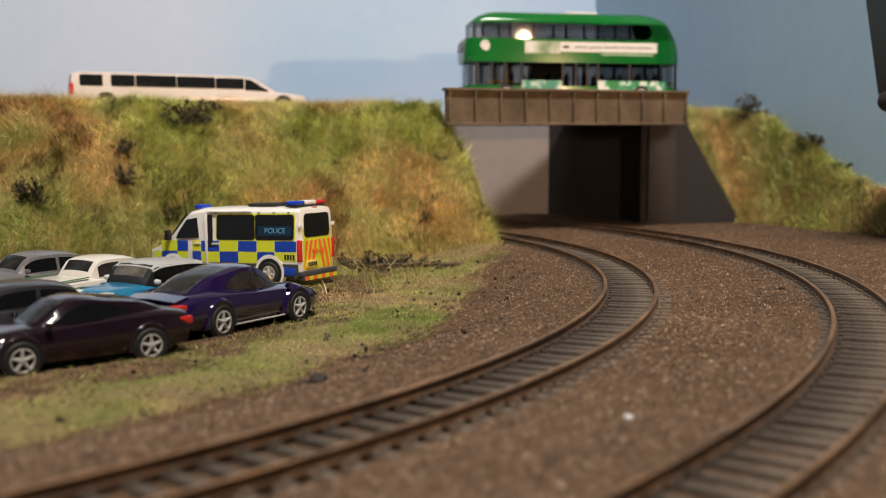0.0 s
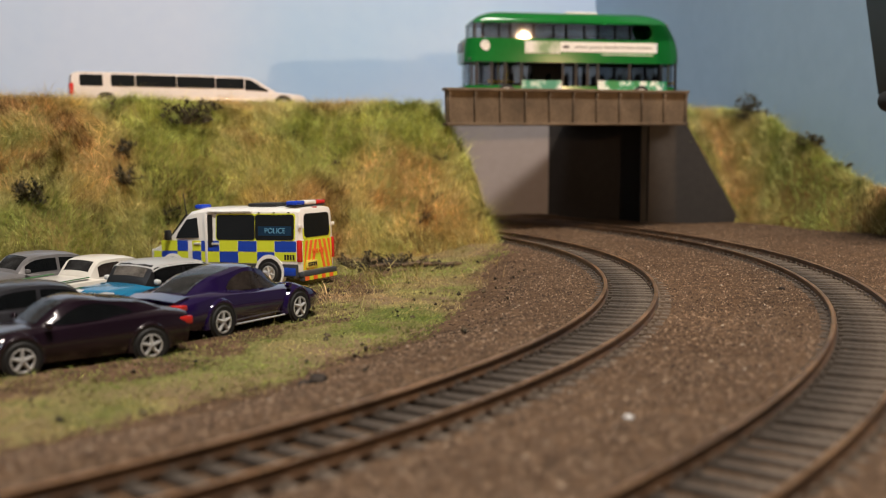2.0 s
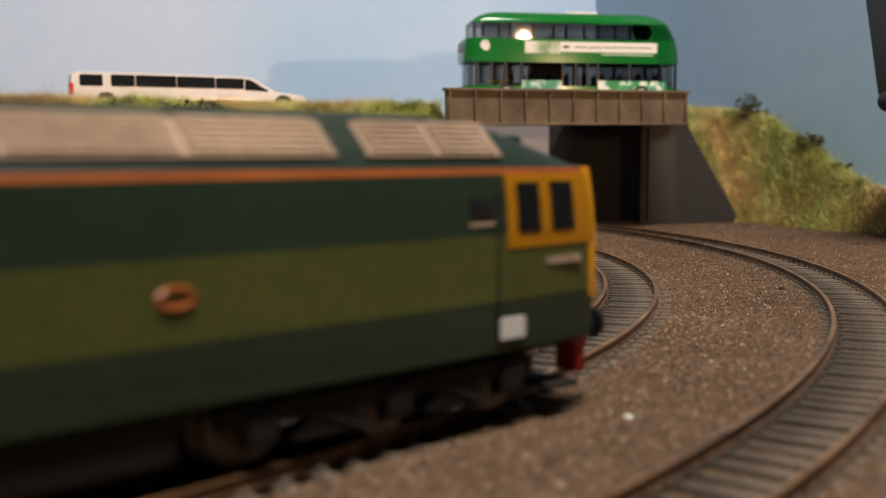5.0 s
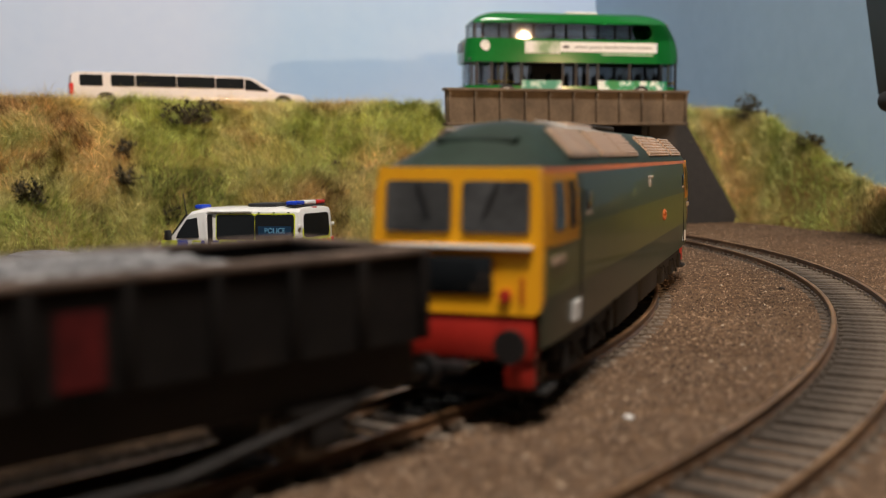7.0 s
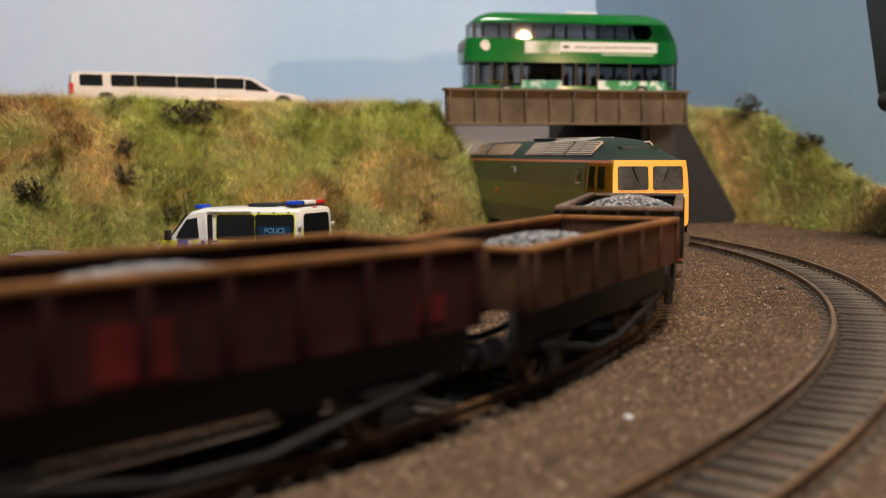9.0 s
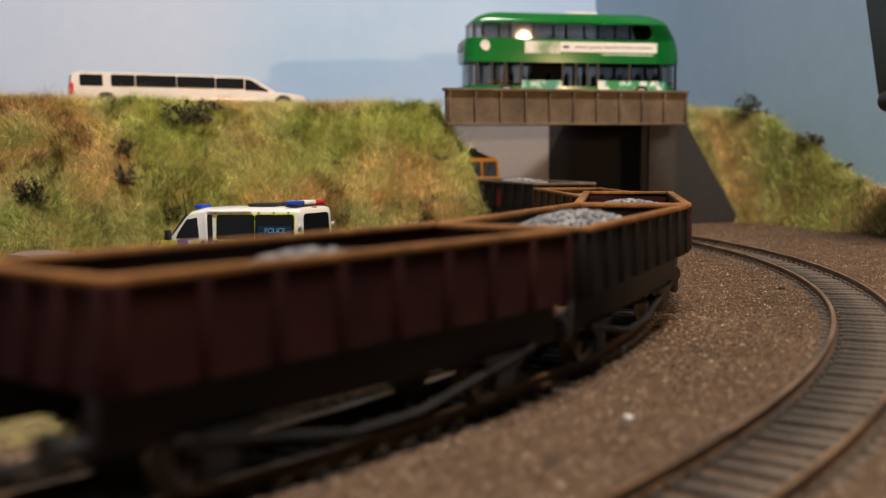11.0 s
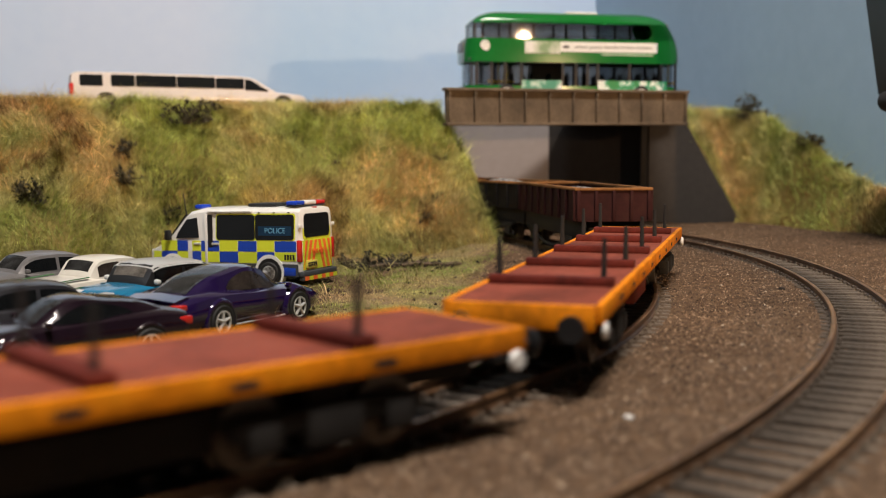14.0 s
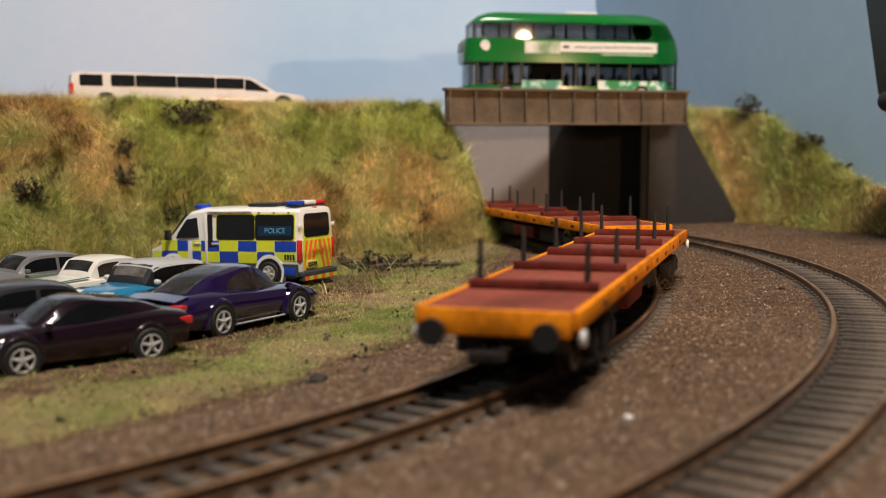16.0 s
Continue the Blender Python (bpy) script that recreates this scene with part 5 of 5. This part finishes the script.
def flat_wagon(label):
    e = tagged(empty("flat_wagon"), label, "wagon", "bolster wagons")
    h, w, top = 113.5, 15.0, 15.8
    part("deck", new_box(-h, h, -w, w, 13.9, top, 0.15), M_DECK, e, "dull maroon deck")
    for s in (-1, 1):
        part("side_beam", new_box(-h - 0.3, h + 0.3, s * w - 0.7, s * w + 0.7, 12.2, top + 0.2, 0.2), M_BEAM, e, "chipped yellow orange side beam")
        part("end_beam", new_box(min(s * h, s * (h + 1.4)), max(s * h, s * (h + 1.4)), -w + 0.75, w - 0.75, 10.9, top + 0.1, 0.3), M_BEAM, e, "yellow orange end beam")
        part("inner_beam", new_box(-h + 4, h - 4, s * 6 - 1, s * 6 + 1, 7.2, 13.8, 0.2), M_DARKFRAME, e)
        for k in range(8):
            x = -84 + 24 * k
            part("beam_chip", new_box(x - 2, x + 2, s * (w + 0.72) - 0.06, s * (w + 0.72) + 0.06, 13.3, 14.4), M_DARKFRAME, e)
        buffers(e, s * (h + 1.4), s, 12.0, 10.6, 2.6)
        for q in (-1, 1):
            bm = bmesh.new()
            lathe(bm, [(0.3, -0.6), (1.4, -0.6), (1.75, 0), (1.4, 0.6), (0.3, 0.6)], 16, (s * (h - 2.0), q * (w + 0.9), 10.8))
            part("handwheel", bm, M_WHITE, e, "white brake handwheel")
        # bogies
        for q in (-1, 1):
            bm = bmesh.new()
            box(bm, s * 76 - 17, s * 76 + 17, q * 12.5 - 1.2, q * 12.5 + 1.2, 5.4, 8.4, 0.4)
            for k in (-12, 12):
                box(bm, s * 76 + k - 2.6, s * 76 + k + 2.6, q * 13 - 1.5, q * 13 + 1.5, 3.2, 7.6, 0.5)
            box(bm, s * 76 - 5, s * 76 + 5, q * 13 - 1.6, q * 13 + 1.6, 2.8, 8.6, 0.6)
            part("bogie_frame", bm, M_DARKFRAME, e, "black bogie side frame")
        part("bogie_bolster", new_box(s * 76 - 3.5, s * 76 + 3.5, -12, 12, 6.0, 11.4, 0.4), M_DARKFRAME, e)
        for k in (-12, 12):
            axle(e, s * 76 + k, 5.6)
    for k in range(5):
        x = -82 + 41 * k
        bol = part("bolster", new_box(x - 2.1, x + 2.1, -w + 1.2, w - 1.2, top, top + 2.0, 0.3), M_BOLSTER, e, "dark red cross bolster")
        for s in (-1, 1):
            bm = bmesh.new()
            rod(bm, (x, s * (w - 3.4), top + 2.0), (x, s * (w - 3.4), top + 10.5), 0.7, 7, 0.5)
            part("stanchion", bm, M_DARKFRAME, bol, "black upright stanchion")
    # one solid dark block fills the space under the deck
    part("underframe_block", new_box(-62, 62, -9.5, 9.5, 3.4, 10.0, 0.6), M_DARKFRAME, e)
    part("red_tank", new_box(-26, 4, 7.5, 12.5, 4.4, 10.0, 0.5), M_BOLSTER, e)
    part("red_tank", new_box(-26, 4, -12.5, -7.5, 4.4, 10.0, 0.5), M_BOLSTER, e)
    return e


LOCO = locomotive()
LOCO.scale = (1.02, 0.95, 1)
WAGON_1 = open_wagon("sooty black open wagon heaped with grey ballast", M_WBLACK, M_RIMGREY, 29.6, 9, M_WBROWN, 50, ((-9, -3, 17.5, 26.5),), rise=2.2)
WAGON_2 = open_wagon("low rusty brown open wagon with part load of ballast", M_WBROWN, M_RIM, 27.2, 7, M_WBROWN, 24)
WAGON_3 = open_wagon("faded maroon open wagon with rusty orange rim", M_WMAROON, M_RIM, 29.4, 9, M_WBROWN, 30, ((36, 42, 18.5, 22.5), (-19, -8, 17.5, 24.5)))
WAGON_4 = open_wagon("sooty black open wagon with worn pale rim", M_WBLACK, M_RIM, 29.4, 9, M_WBROWN, 26, rise=2.6)
WAGON_5 = open_wagon("faded dark maroon open wagon with rusty rim", M_WMAROON, M_RIM, 29.6, 9, M_WBROWN, 15)
FLAT_1 = flat_wagon("maroon bolster flat wagon with yellow orange beams behind ballast wagons")
FLAT_2 = flat_wagon("maroon bolster flat wagon with yellow orange beams, last of train")

FLAT_2.scale = (0.991, 1, 1)

# way run by the train over time: seconds and mm
RUN = [(0.0, -953), (2.0, -803), (3.7, -676), (4.2, -638), (5.0, -567), (5.7, -493), (6.4, -415.5), (7.0, -351.5), (7.5, -293.5), (8.0, -236), (8.5, -177.5), (9.0, -118.6), (9.2, -94.9),
       (10.2, 28), (11.3, 164.8), (12.0, 247.8), (13.0, 364.3), (14.0, 479.2), (15.0, 595.4), (16.0, 715)]


def run(t):
    """Smooth way at t."""
    ts = [a for a, _ in RUN]
    v = [b for _, b in RUN]
    m = [(v[1] - v[0]) / (ts[1] - ts[0])] + [(v[i + 1] - v[i - 1]) / (ts[i + 1] - ts[i - 1]) for i in range(1, len(v) - 1)] + [(v[-1] - v[-2]) / (ts[-1] - ts[-2])]
    i = max(0, min(len(ts) - 2, sum(1 for a in ts if a <= t) - 1))
    h = ts[i + 1] - ts[i]
    u = (t - ts[i]) / h
    return (2 * u ** 3 - 3 * u * u + 1) * v[i] + (u ** 3 - 2 * u * u + u) * h * m[i] + (-2 * u ** 3 + 3 * u * u) * v[i + 1] + (u ** 3 - u * u) * h * m[i + 1]


TRAIN = [(LOCO, 901.4, 84), (WAGON_1, 711, 33), (WAGON_2, 606.4, 33), (WAGON_3, 492, 33), (WAGON_4, 384, 33), (WAGON_5, 277, 33), (FLAT_1, 87, 76), (FLAT_2, -159.5, 75.5)]


def motions():
    for ob, off, half in TRAIN:
        rows = []
        for i in range(0, 81):
            t = i / 5
            s = off + run(t)
            a, _ = on_track(C1, R1, s - half)
            b, _ = on_track(C1, R1, s + half)
            mid = (a + b) / 2
            rows.append((t, pose(mid.x * MM, mid.y * MM, RAIL * MM, 0, 0, math.degrees(math.atan2(b.y - a.y, b.x - a.x)))))
        walk(ob, rows)
    turns = [(k / 15, run(k / 15) - run(0)) for k in range(241)]
    for ob, x, r in AXLES:
        walk(ob, [(t, pose(x * MM, 0, r * MM, 0, math.degrees(way / r), 0)) for t, way in turns])


# ---- grass, gravel, shrubs ----
def grass_mat(name, a, b, c):
    def build(nt, bsdf):
        tc = nt.nodes.new("ShaderNodeTexCoord")
        n = nt.nodes.new("ShaderNodeTexNoise")
        n.inputs["Scale"].default_value, n.inputs["Detail"].default_value = 17.0, 5.0
        nt.links.new(tc.outputs["Object"], n.inputs["Vector"])
        g = nt.nodes.new("ShaderNodeNewGeometry")
        col = ramp(nt, n.outputs["Fac"], [(0.45, a), (0.55, b), (0.66, c)])
        var = ramp(nt, g.outputs["Random Per Island"], [(0.0, (0.55, 0.55, 0.5)), (0.6, (1.0, 1.0, 0.95)), (0.93, (1.5, 1.45, 1.3)), (1.0, (2.1, 2.0, 1.8))])
        clump = ramp(nt, noise_node(nt, 60, 3), [(0.34, (0.62, 0.66, 0.5)), (0.50, (1.1, 1.1, 1.08)), (0.64, (1.45, 1.4, 1.3))])
        col = mix(nt, 1.0, col, clump, "MULTIPLY")
        nt.links.new(mix(nt, 1.0, col, var, "MULTIPLY"), bsdf.inputs["Base Color"])
        bsdf.inputs["Roughness"].default_value = 0.65
        bsdf.inputs["Specular IOR Level"].default_value = 0.25
    return material(name, build)


M_GRASS = grass_mat("dry_green_grass", (0.34, 0.40, 0.115), (0.52, 0.48, 0.22), (0.56, 0.37, 0.18))
M_VERGE = grass_mat("verge_grass", (0.235, 0.29, 0.075), (0.36, 0.32, 0.14), (0.39, 0.27, 0.155))


def blades(name, roots, lo, hi, width, mat, label):
    """Grass fibres; roots: (x, y, z, lean x, lean y) in mm."""
    rng = random.Random(11)
    verts, faces = [], []
    for x, y, z, lx, ly in roots:
        h = rng.uniform(lo, hi)
        a = rng.uniform(0, 6.283)
        w = width * rng.uniform(0.6, 1.3) / 2
        cx, cy = math.cos(a) * w, math.sin(a) * w
        sw = 7.0 * noise.noise((x * 0.035, y * 0.035, z * 0.03 + 31.0))
        lx, ly = lx + 0.55 * math.sin(sw), ly + 0.3 * math.cos(sw)
        tx, ty = (lx + rng.gauss(0, 0.55)) * h, (ly + rng.gauss(0, 0.55)) * h
        k = len(verts)
        up = h * rng.uniform(0.3, 0.9)
        verts += [((x - cx) * MM, (y - cy) * MM, (z - 0.5) * MM), ((x + cx) * MM, (y + cy) * MM, (z - 0.5) * MM),
                  ((x + cx * 0.7 + tx * 0.4) * MM, (y + cy * 0.7 + ty * 0.4) * MM, (z + up * 0.62) * MM),
                  ((x - cx * 0.7 + tx * 0.4) * MM, (y - cy * 0.7 + ty * 0.4) * MM, (z + up * 0.62) * MM),
                  ((x + tx) * MM, (y + ty) * MM, (z + up) * MM)]
        faces += [(k, k + 1, k + 2, k + 3), (k + 3, k + 2, k + 4)]
    me = bpy.data.meshes.new(name)
    me.from_pydata(verts, [], faces)
    me.materials.append(mat)
    return tagged(new(name, me), label, "grass", kind="stuff")


rng = random.Random(3)
roots = []
while len(roots) < 120000:
    x, y = rng.uniform(-330, 36), rng.uniform(478, 690)
    z = hill(x, y)
    if z < 1.0 or (y > 668 and rng.random() < 0.8):
        continue
    if noise.noise((x * 0.05, y * 0.05, 9.0)) < -0.35 and rng.random() < 0.6:
        continue
    roots.append((x, y, z, 0.06, -0.30))
blades("grass", roots, 3.0, 9.0, 0.24, M_GRASS, "dry static grass in green and ochre on the embankment")

M_DARKGRASS = grass_mat("dark_scrub_and_shade", (0.05, 0.05, 0.016), (0.10, 0.07, 0.025), (0.16, 0.075, 0.03))
roots = []
while len(roots) < 16000:
    x, y = rng.uniform(-330, 36), rng.uniform(478, 650)
    z = hill(x, y)
    if z < 1.0 or noise.noise((x * 0.045, y * 0.045, 21.0)) + 0.5 * noise.noise((x * 0.15, y * 0.15, 2.0)) < 0.28:
        continue
    roots.append((x, y, z, 0.06, -0.30))
blades("scrub", roots, 2.5, 6.5, 0.3, M_DARKGRASS, "dark brown patches of scrub among the grass")
roots = []
while len(roots) < 60000:
    x, y = rng.uniform(146, 300), rng.uniform(500, 835)
    z = hill_right(x, y)
    if z < 4.0 or z < ground_z(x, y) - 1 or (y < 760 and x < 204):
        continue
    roots.append((x, y, z, -0.25, -0.15))
blades("grass", roots, 3.0, 9.0, 0.28, M_GRASS, "green and ochre static grass on the far bank")
# dark blades, denser to the right, stand in for the shade on this bank
roots = []
while len(roots) < 9000:
    x, y = rng.uniform(204, 310), rng.uniform(500, 760)
    z = hill_right(x, y)
    if z < 4.5 or noise.noise((x * 0.04, y * 0.04, 8.0)) + 0.012 * (x - 240) < 0.05:
        continue
    roots.append((x, y, z, -0.25, -0.15))
blades("scrub", roots, 3.0, 8.0, 0.3, M_DARKGRASS, "dark blades put in for the shade low on the far bank")


def verge(x, y):
    """How grassy the level ground by the cars is, 0 to 1."""
    inner = R1 - math.hypot(x - C1.x, y - C1.y)
    n = noise.noise((x * 0.022, y * 0.022, 12.0))
    edge = np.interp(y, [430, 480, 560], [58, 46, 22]) + 8 * n + 5 * noise.noise((x * 0.09, y * 0.09, 5.0))
    belt = min(1, max(0, (inner - edge + 6) / 17))
    bare = 1.0 if inner < edge + 36 + 12 * n else 0.12 + 0.5 * min(1.0, max(0.0, 0.5 + 2.5 * noise.noise((x * 0.04, y * 0.04, 3.0))))
    return belt * bare


def mossy(nt, bsdf):
    n = noise_node(nt, 24, 5)
    f = noise_node(nt, 900, 4)
    a = ramp(nt, n, [(0.36, (0.13, 0.155, 0.04)), (0.48, (0.24, 0.195, 0.09)), (0.6, (0.25, 0.17, 0.105))])
    nt.links.new(mix(nt, 0.7, a, ramp(nt, f, [(0.3, (0.45, 0.45, 0.45)), (0.7, (1.2, 1.2, 1.1))]), "MULTIPLY"), bsdf.inputs["Base Color"])
    bsdf.inputs["Roughness"].default_value = 0.95
    bsdf.inputs["Specular IOR Level"].default_value = 0.1
    bump(nt, bsdf, f, 0.8, 0.001)


M_MOSS = material("mossy_verge", mossy)
tagged(grid_sheet("verge", spaced([(-200, 45, 2.2)]), spaced([(150, 600, 2.2)]), lambda x, y: ground_z(x, y) + 0.8 * (verge(x, y) - 0.55) + 0.5 * noise.noise((x * 0.5, y * 0.5, 1.0)), M_MOSS),
       "mossy green verge between the cars and the track", "verge", kind="structure")
roots = []
while len(roots) < 110000:
    x, y = rng.uniform(-190, 40), rng.uniform(140, 600)
    if abs(x) > 0.5 * y + 30 or rng.random() > verge(x, y):
        continue
    z = ground_z(x, y)
    if hill(x, y) > z + 4:
        continue
    roots.append((x, y, z, 0.0, 0.0))
blades("grass", roots, 0.6, 1.9, 0.17, M_VERGE, "short green and straw grass beside the parked cars")
M_STRAW = grass_mat("straw", (0.26, 0.24, 0.10), (0.36, 0.29, 0.16), (0.38, 0.28, 0.17))
roots = []
while len(roots) < 600:
    x, y = rng.gauss(-35, 26), rng.gauss(470, 42)
    if R1 - math.hypot(x - C1.x, y - C1.y) < 42 or hill(x, y) > 10 or (x < -42 and 425 < y < 500):
        continue
    roots.append((x, y, ground_z(x, y), 0.1, -0.1))
blades("grass_tuft", roots, 4.0, 11.0, 0.28, M_STRAW, "long straw grass stalks behind the van")

M_GRAVEL = per_island("brown_gravel", [(0.0, (0.04, 0.026, 0.017)), (0.45, (0.125, 0.08, 0.05)), (0.85, (0.235, 0.155, 0.098)), (0.985, (0.33, 0.235, 0.155)), (1.0, (0.45, 0.38, 0.30))], 0.95)
spots = []
while len(spots) < 105000:
    y = 105 + 620 * rng.random() ** 1.25
    x = rng.uniform(-0.42, 0.44) * y
    inner = R1 - math.hypot(x - C1.x, y - C1.y)
    if inner > 48 and rng.random() < 0.8:
        continue
    d2 = abs(math.hypot(x - C2.x, y - C2.y) - R2)
    near = min(abs(inner), d2)
    if near < 12 and rng.random() < 0.93:
        continue
    if hill(x, y) > 2 or hill_right(x, y) > 8:
        continue
    r = 0.15 + 0.45 * rng.random() ** 3.5
    if any(abs(near - g) < 1.9 for g in (8.9,)):
        continue
    spots.append((x, y, ground_z(x, y) + 0.05, r))
tagged(grains("gravel", spots, M_GRAVEL), "fine brown gravel scattered over the earth", "gravel", kind="stuff")

M_FLECK = per_island("dark_leaf_litter", [(0.0, (0.02, 0.016, 0.01)), (0.7, (0.06, 0.045, 0.025)), (1.0, (0.14, 0.10, 0.06))], 0.9)
spots = []
while len(spots) < 420:
    x, y = rng.uniform(-170, 60), rng.uniform(200, 560)
    inner = R1 - math.hypot(x - C1.x, y - C1.y)
    if inner < 34 or hill(x, y) > 3 or noise.noise((x * 0.05, y * 0.05, 44.0)) < 0.0:
        continue
    spots.append((x, y, ground_z(x, y) + 0.7, 0.3 + 0.9 * rng.random() ** 4))
tagged(grains("leaf_litter", spots, M_FLECK), "dark crumbs of leaf litter strewn on the verge", "litter", kind="stuff")

M_TWIG = paint("dark_twig", (0.035, 0.025, 0.018), 0.85, 0, 0.3, 300)
M_TWIGLEAF = per_island("dark_foliage", [(0.0, (0.02, 0.018, 0.01)), (0.6, (0.05, 0.042, 0.018)), (1.0, (0.10, 0.075, 0.03))], 0.85)
M_LOG = rusty("dead_wood", (0.16, 0.11, 0.075), (0.26, 0.19, 0.13))


def shrub(label, x, y, z, size, leafy=1.0, seed=1, flat=1.0):
    rg = random.Random(seed)
    e = tagged(empty("shrub"), label, "shrub", "scrub on the layout")
    bm = bmesh.new()
    tips = []
    for k in range(max(5, int(size * 0.9))):
        a, el = rg.uniform(0, 6.283), rg.uniform(0.15, 1.3) * flat
        p = Vector((rg.gauss(0, size * 0.12), rg.gauss(0, size * 0.12), -1.0))
        d = Vector((math.cos(a) * math.cos(el), math.sin(a) * math.cos(el), math.sin(el)))
        r = 0.38 if flat > 0.9 else 0.55
        for q in range(3):
            nxt = p + d * size * rg.uniform(0.18, 0.34)
            rod(bm, p, nxt, r, 4, r * 0.7)
            r *= 0.7
            p = nxt
            d = (d + Vector((rg.gauss(0, 0.5), rg.gauss(0, 0.5), rg.gauss(0.05, 0.4)))).normalized()
            tips.append(p.copy())
    part("twig", bm, M_TWIG, e, "tangle of dark bare twigs")
    verts, faces = [], []
    for _ in range(int(len(tips) * 16 * leafy)):
        c = rg.choice(tips) + Vector((rg.gauss(0, size * 0.07), rg.gauss(0, size * 0.07), rg.gauss(0, size * 0.06)))
        k = len(verts)
        s = rg.uniform(0.3, 0.95)
        for _q in range(3):
            v = c + Vector((rg.gauss(0, s), rg.gauss(0, s), rg.gauss(0, s)))
            verts.append(tuple(v * MM))
        faces.append((k, k + 1, k + 2))
    if faces:
        me = bpy.data.meshes.new("foliage")
        me.from_pydata(verts, [], faces)
        me.materials.append(M_TWIGLEAF)
        f = new("foliage", me)
        f.parent = e
        tagged(f, kind="stuff")
    e.matrix_world = pose(x * MM, y * MM, z * MM)
    return e


SHRUBS = [(-40, 505, 14, 0.4), (-24, 515, 13, 0.4), (-10, 512, 10, 0.3), (-138.6, 602, 20, 1.8), (-166, 570, 13, 1.6), (-163, 557, 12, 0.8), (-201, 528, 15, 1.6), (-138, 553, 11, 0.5), (-4, 587, 7, 0.15), (-13, 577, 8, 0.25), (-2, 606, 7, 0.1),
          (-35, 520, 15, 0.4), (-26, 524, 13, 0.3), (-17, 505, 11, 0.3), (-43, 526, 12, 0.4), (-180, 594, 8, 0.2), (-60, 600, 7, 0.2), (2, 500, 8, 0.4), (-33, 492, 8, 0.6)]
for k, (x, y, size, leafy) in enumerate(SHRUBS):
    z = max(hill(x, y), ground_z(x, y))
    shrub("dark twiggy scrub growing on the grassy bank" if hill(x, y) > 8 else "dark dead brushwood lying on the grass", x, y, z, size, leafy, 40 + k, 1.0 if hill(x, y) > 8 else 0.5)
for k, (x, y, size, leafy) in enumerate([(224, 800, 24, 1.6), (241, 716, 12, 1.5), (250, 690, 7, 1.0)]):
    shrub("dark bushy scrub on the far grassy bank", x, y, hill_right(x, y), size, leafy, 80 + k)
for k in range(7):
    bm = bmesh.new()
    a = rng.uniform(-0.5, 0.6)
    ln = rng.uniform(8, 17)
    rod(bm, (-ln / 2, 0, 0.8), (0, rng.uniform(-1, 1), 1.4), 0.9, 6, 1.1)
    rod(bm, (0, 0, 1.4), (ln / 2, rng.uniform(-2, 2), 0.7), 1.1, 6, 0.5)
    ob = finish("dead_branch", bm, M_LOG)
    x, y = -30 + 5.5 * k + rng.uniform(-3, 3), 512 + rng.uniform(-9, 8)
    ob.matrix_world = pose(x * MM, y * MM, (ground_z(x, y) + 0.5) * MM, 0, 0, math.degrees(a))
    tagged(ob, "pale brown dead branch lying on the grass", "branch", "dead branches")
for x, y, r in ((-28.1, 241.4, 2.3), (-31.0, 240, 1.5), (118, 378, 1.2), (33.0, 191.0, 1.0)):
    bm = bmesh.new()
    bmesh.ops.create_icosphere(bm, subdivisions=2, radius=r)
    for v in bm.verts:
        v.co *= 1 + 0.35 * noise.noise(v.co * 0.6 + Vector((x, y, 0)))
        v.co.z *= 0.6
    ob = finish("stone", bm, M_BANNER if r == 1.0 else M_TWIG)
    ob.matrix_world = pose(x * MM, y * MM, (ground_z(x, y) + r * 0.3) * MM)
    tagged(ob, "small pale stone on the earth" if r == 1.0 else "dark lump of coal lying on the earth", "stone")
# taller pale grass along the crest, and long combed wisps over the slopes
roots = []
while len(roots) < 8000:
    x, y = rng.uniform(-330, 8), rng.uniform(606, 668)
    z = hill(x, y)
    if z < 66:
        continue
    roots.append((x, y, z, 0.05, -0.05))
blades("crest_grass", roots, 4.0, 11.0, 0.17, M_GRASS, "long pale grass along the top of the bank")
M_WISP = grass_mat("pale_wispy_grass", (0.46, 0.50, 0.20), (0.62, 0.56, 0.30), (0.62, 0.44, 0.25))
roots = []
while len(roots) < 9000:
    if len(roots) % 3:
        x, y = rng.uniform(-330, 34), rng.uniform(480, 650)
        z = hill(x, y)
    else:
        x, y = rng.uniform(146, 300), rng.uniform(540, 830)
        z = hill_right(x, y) if y > 760 or x > 204 else 0.0
    if z < 4 or noise.noise((x * 0.06, y * 0.06, 17.0)) < -0.05:
        continue
    roots.append((x, y, z, 0.25, -0.5))
blades("grass_wisp", roots, 8.0, 17.0, 0.16, M_WISP, "long pale wisps of combed grass on the banks")


motions()
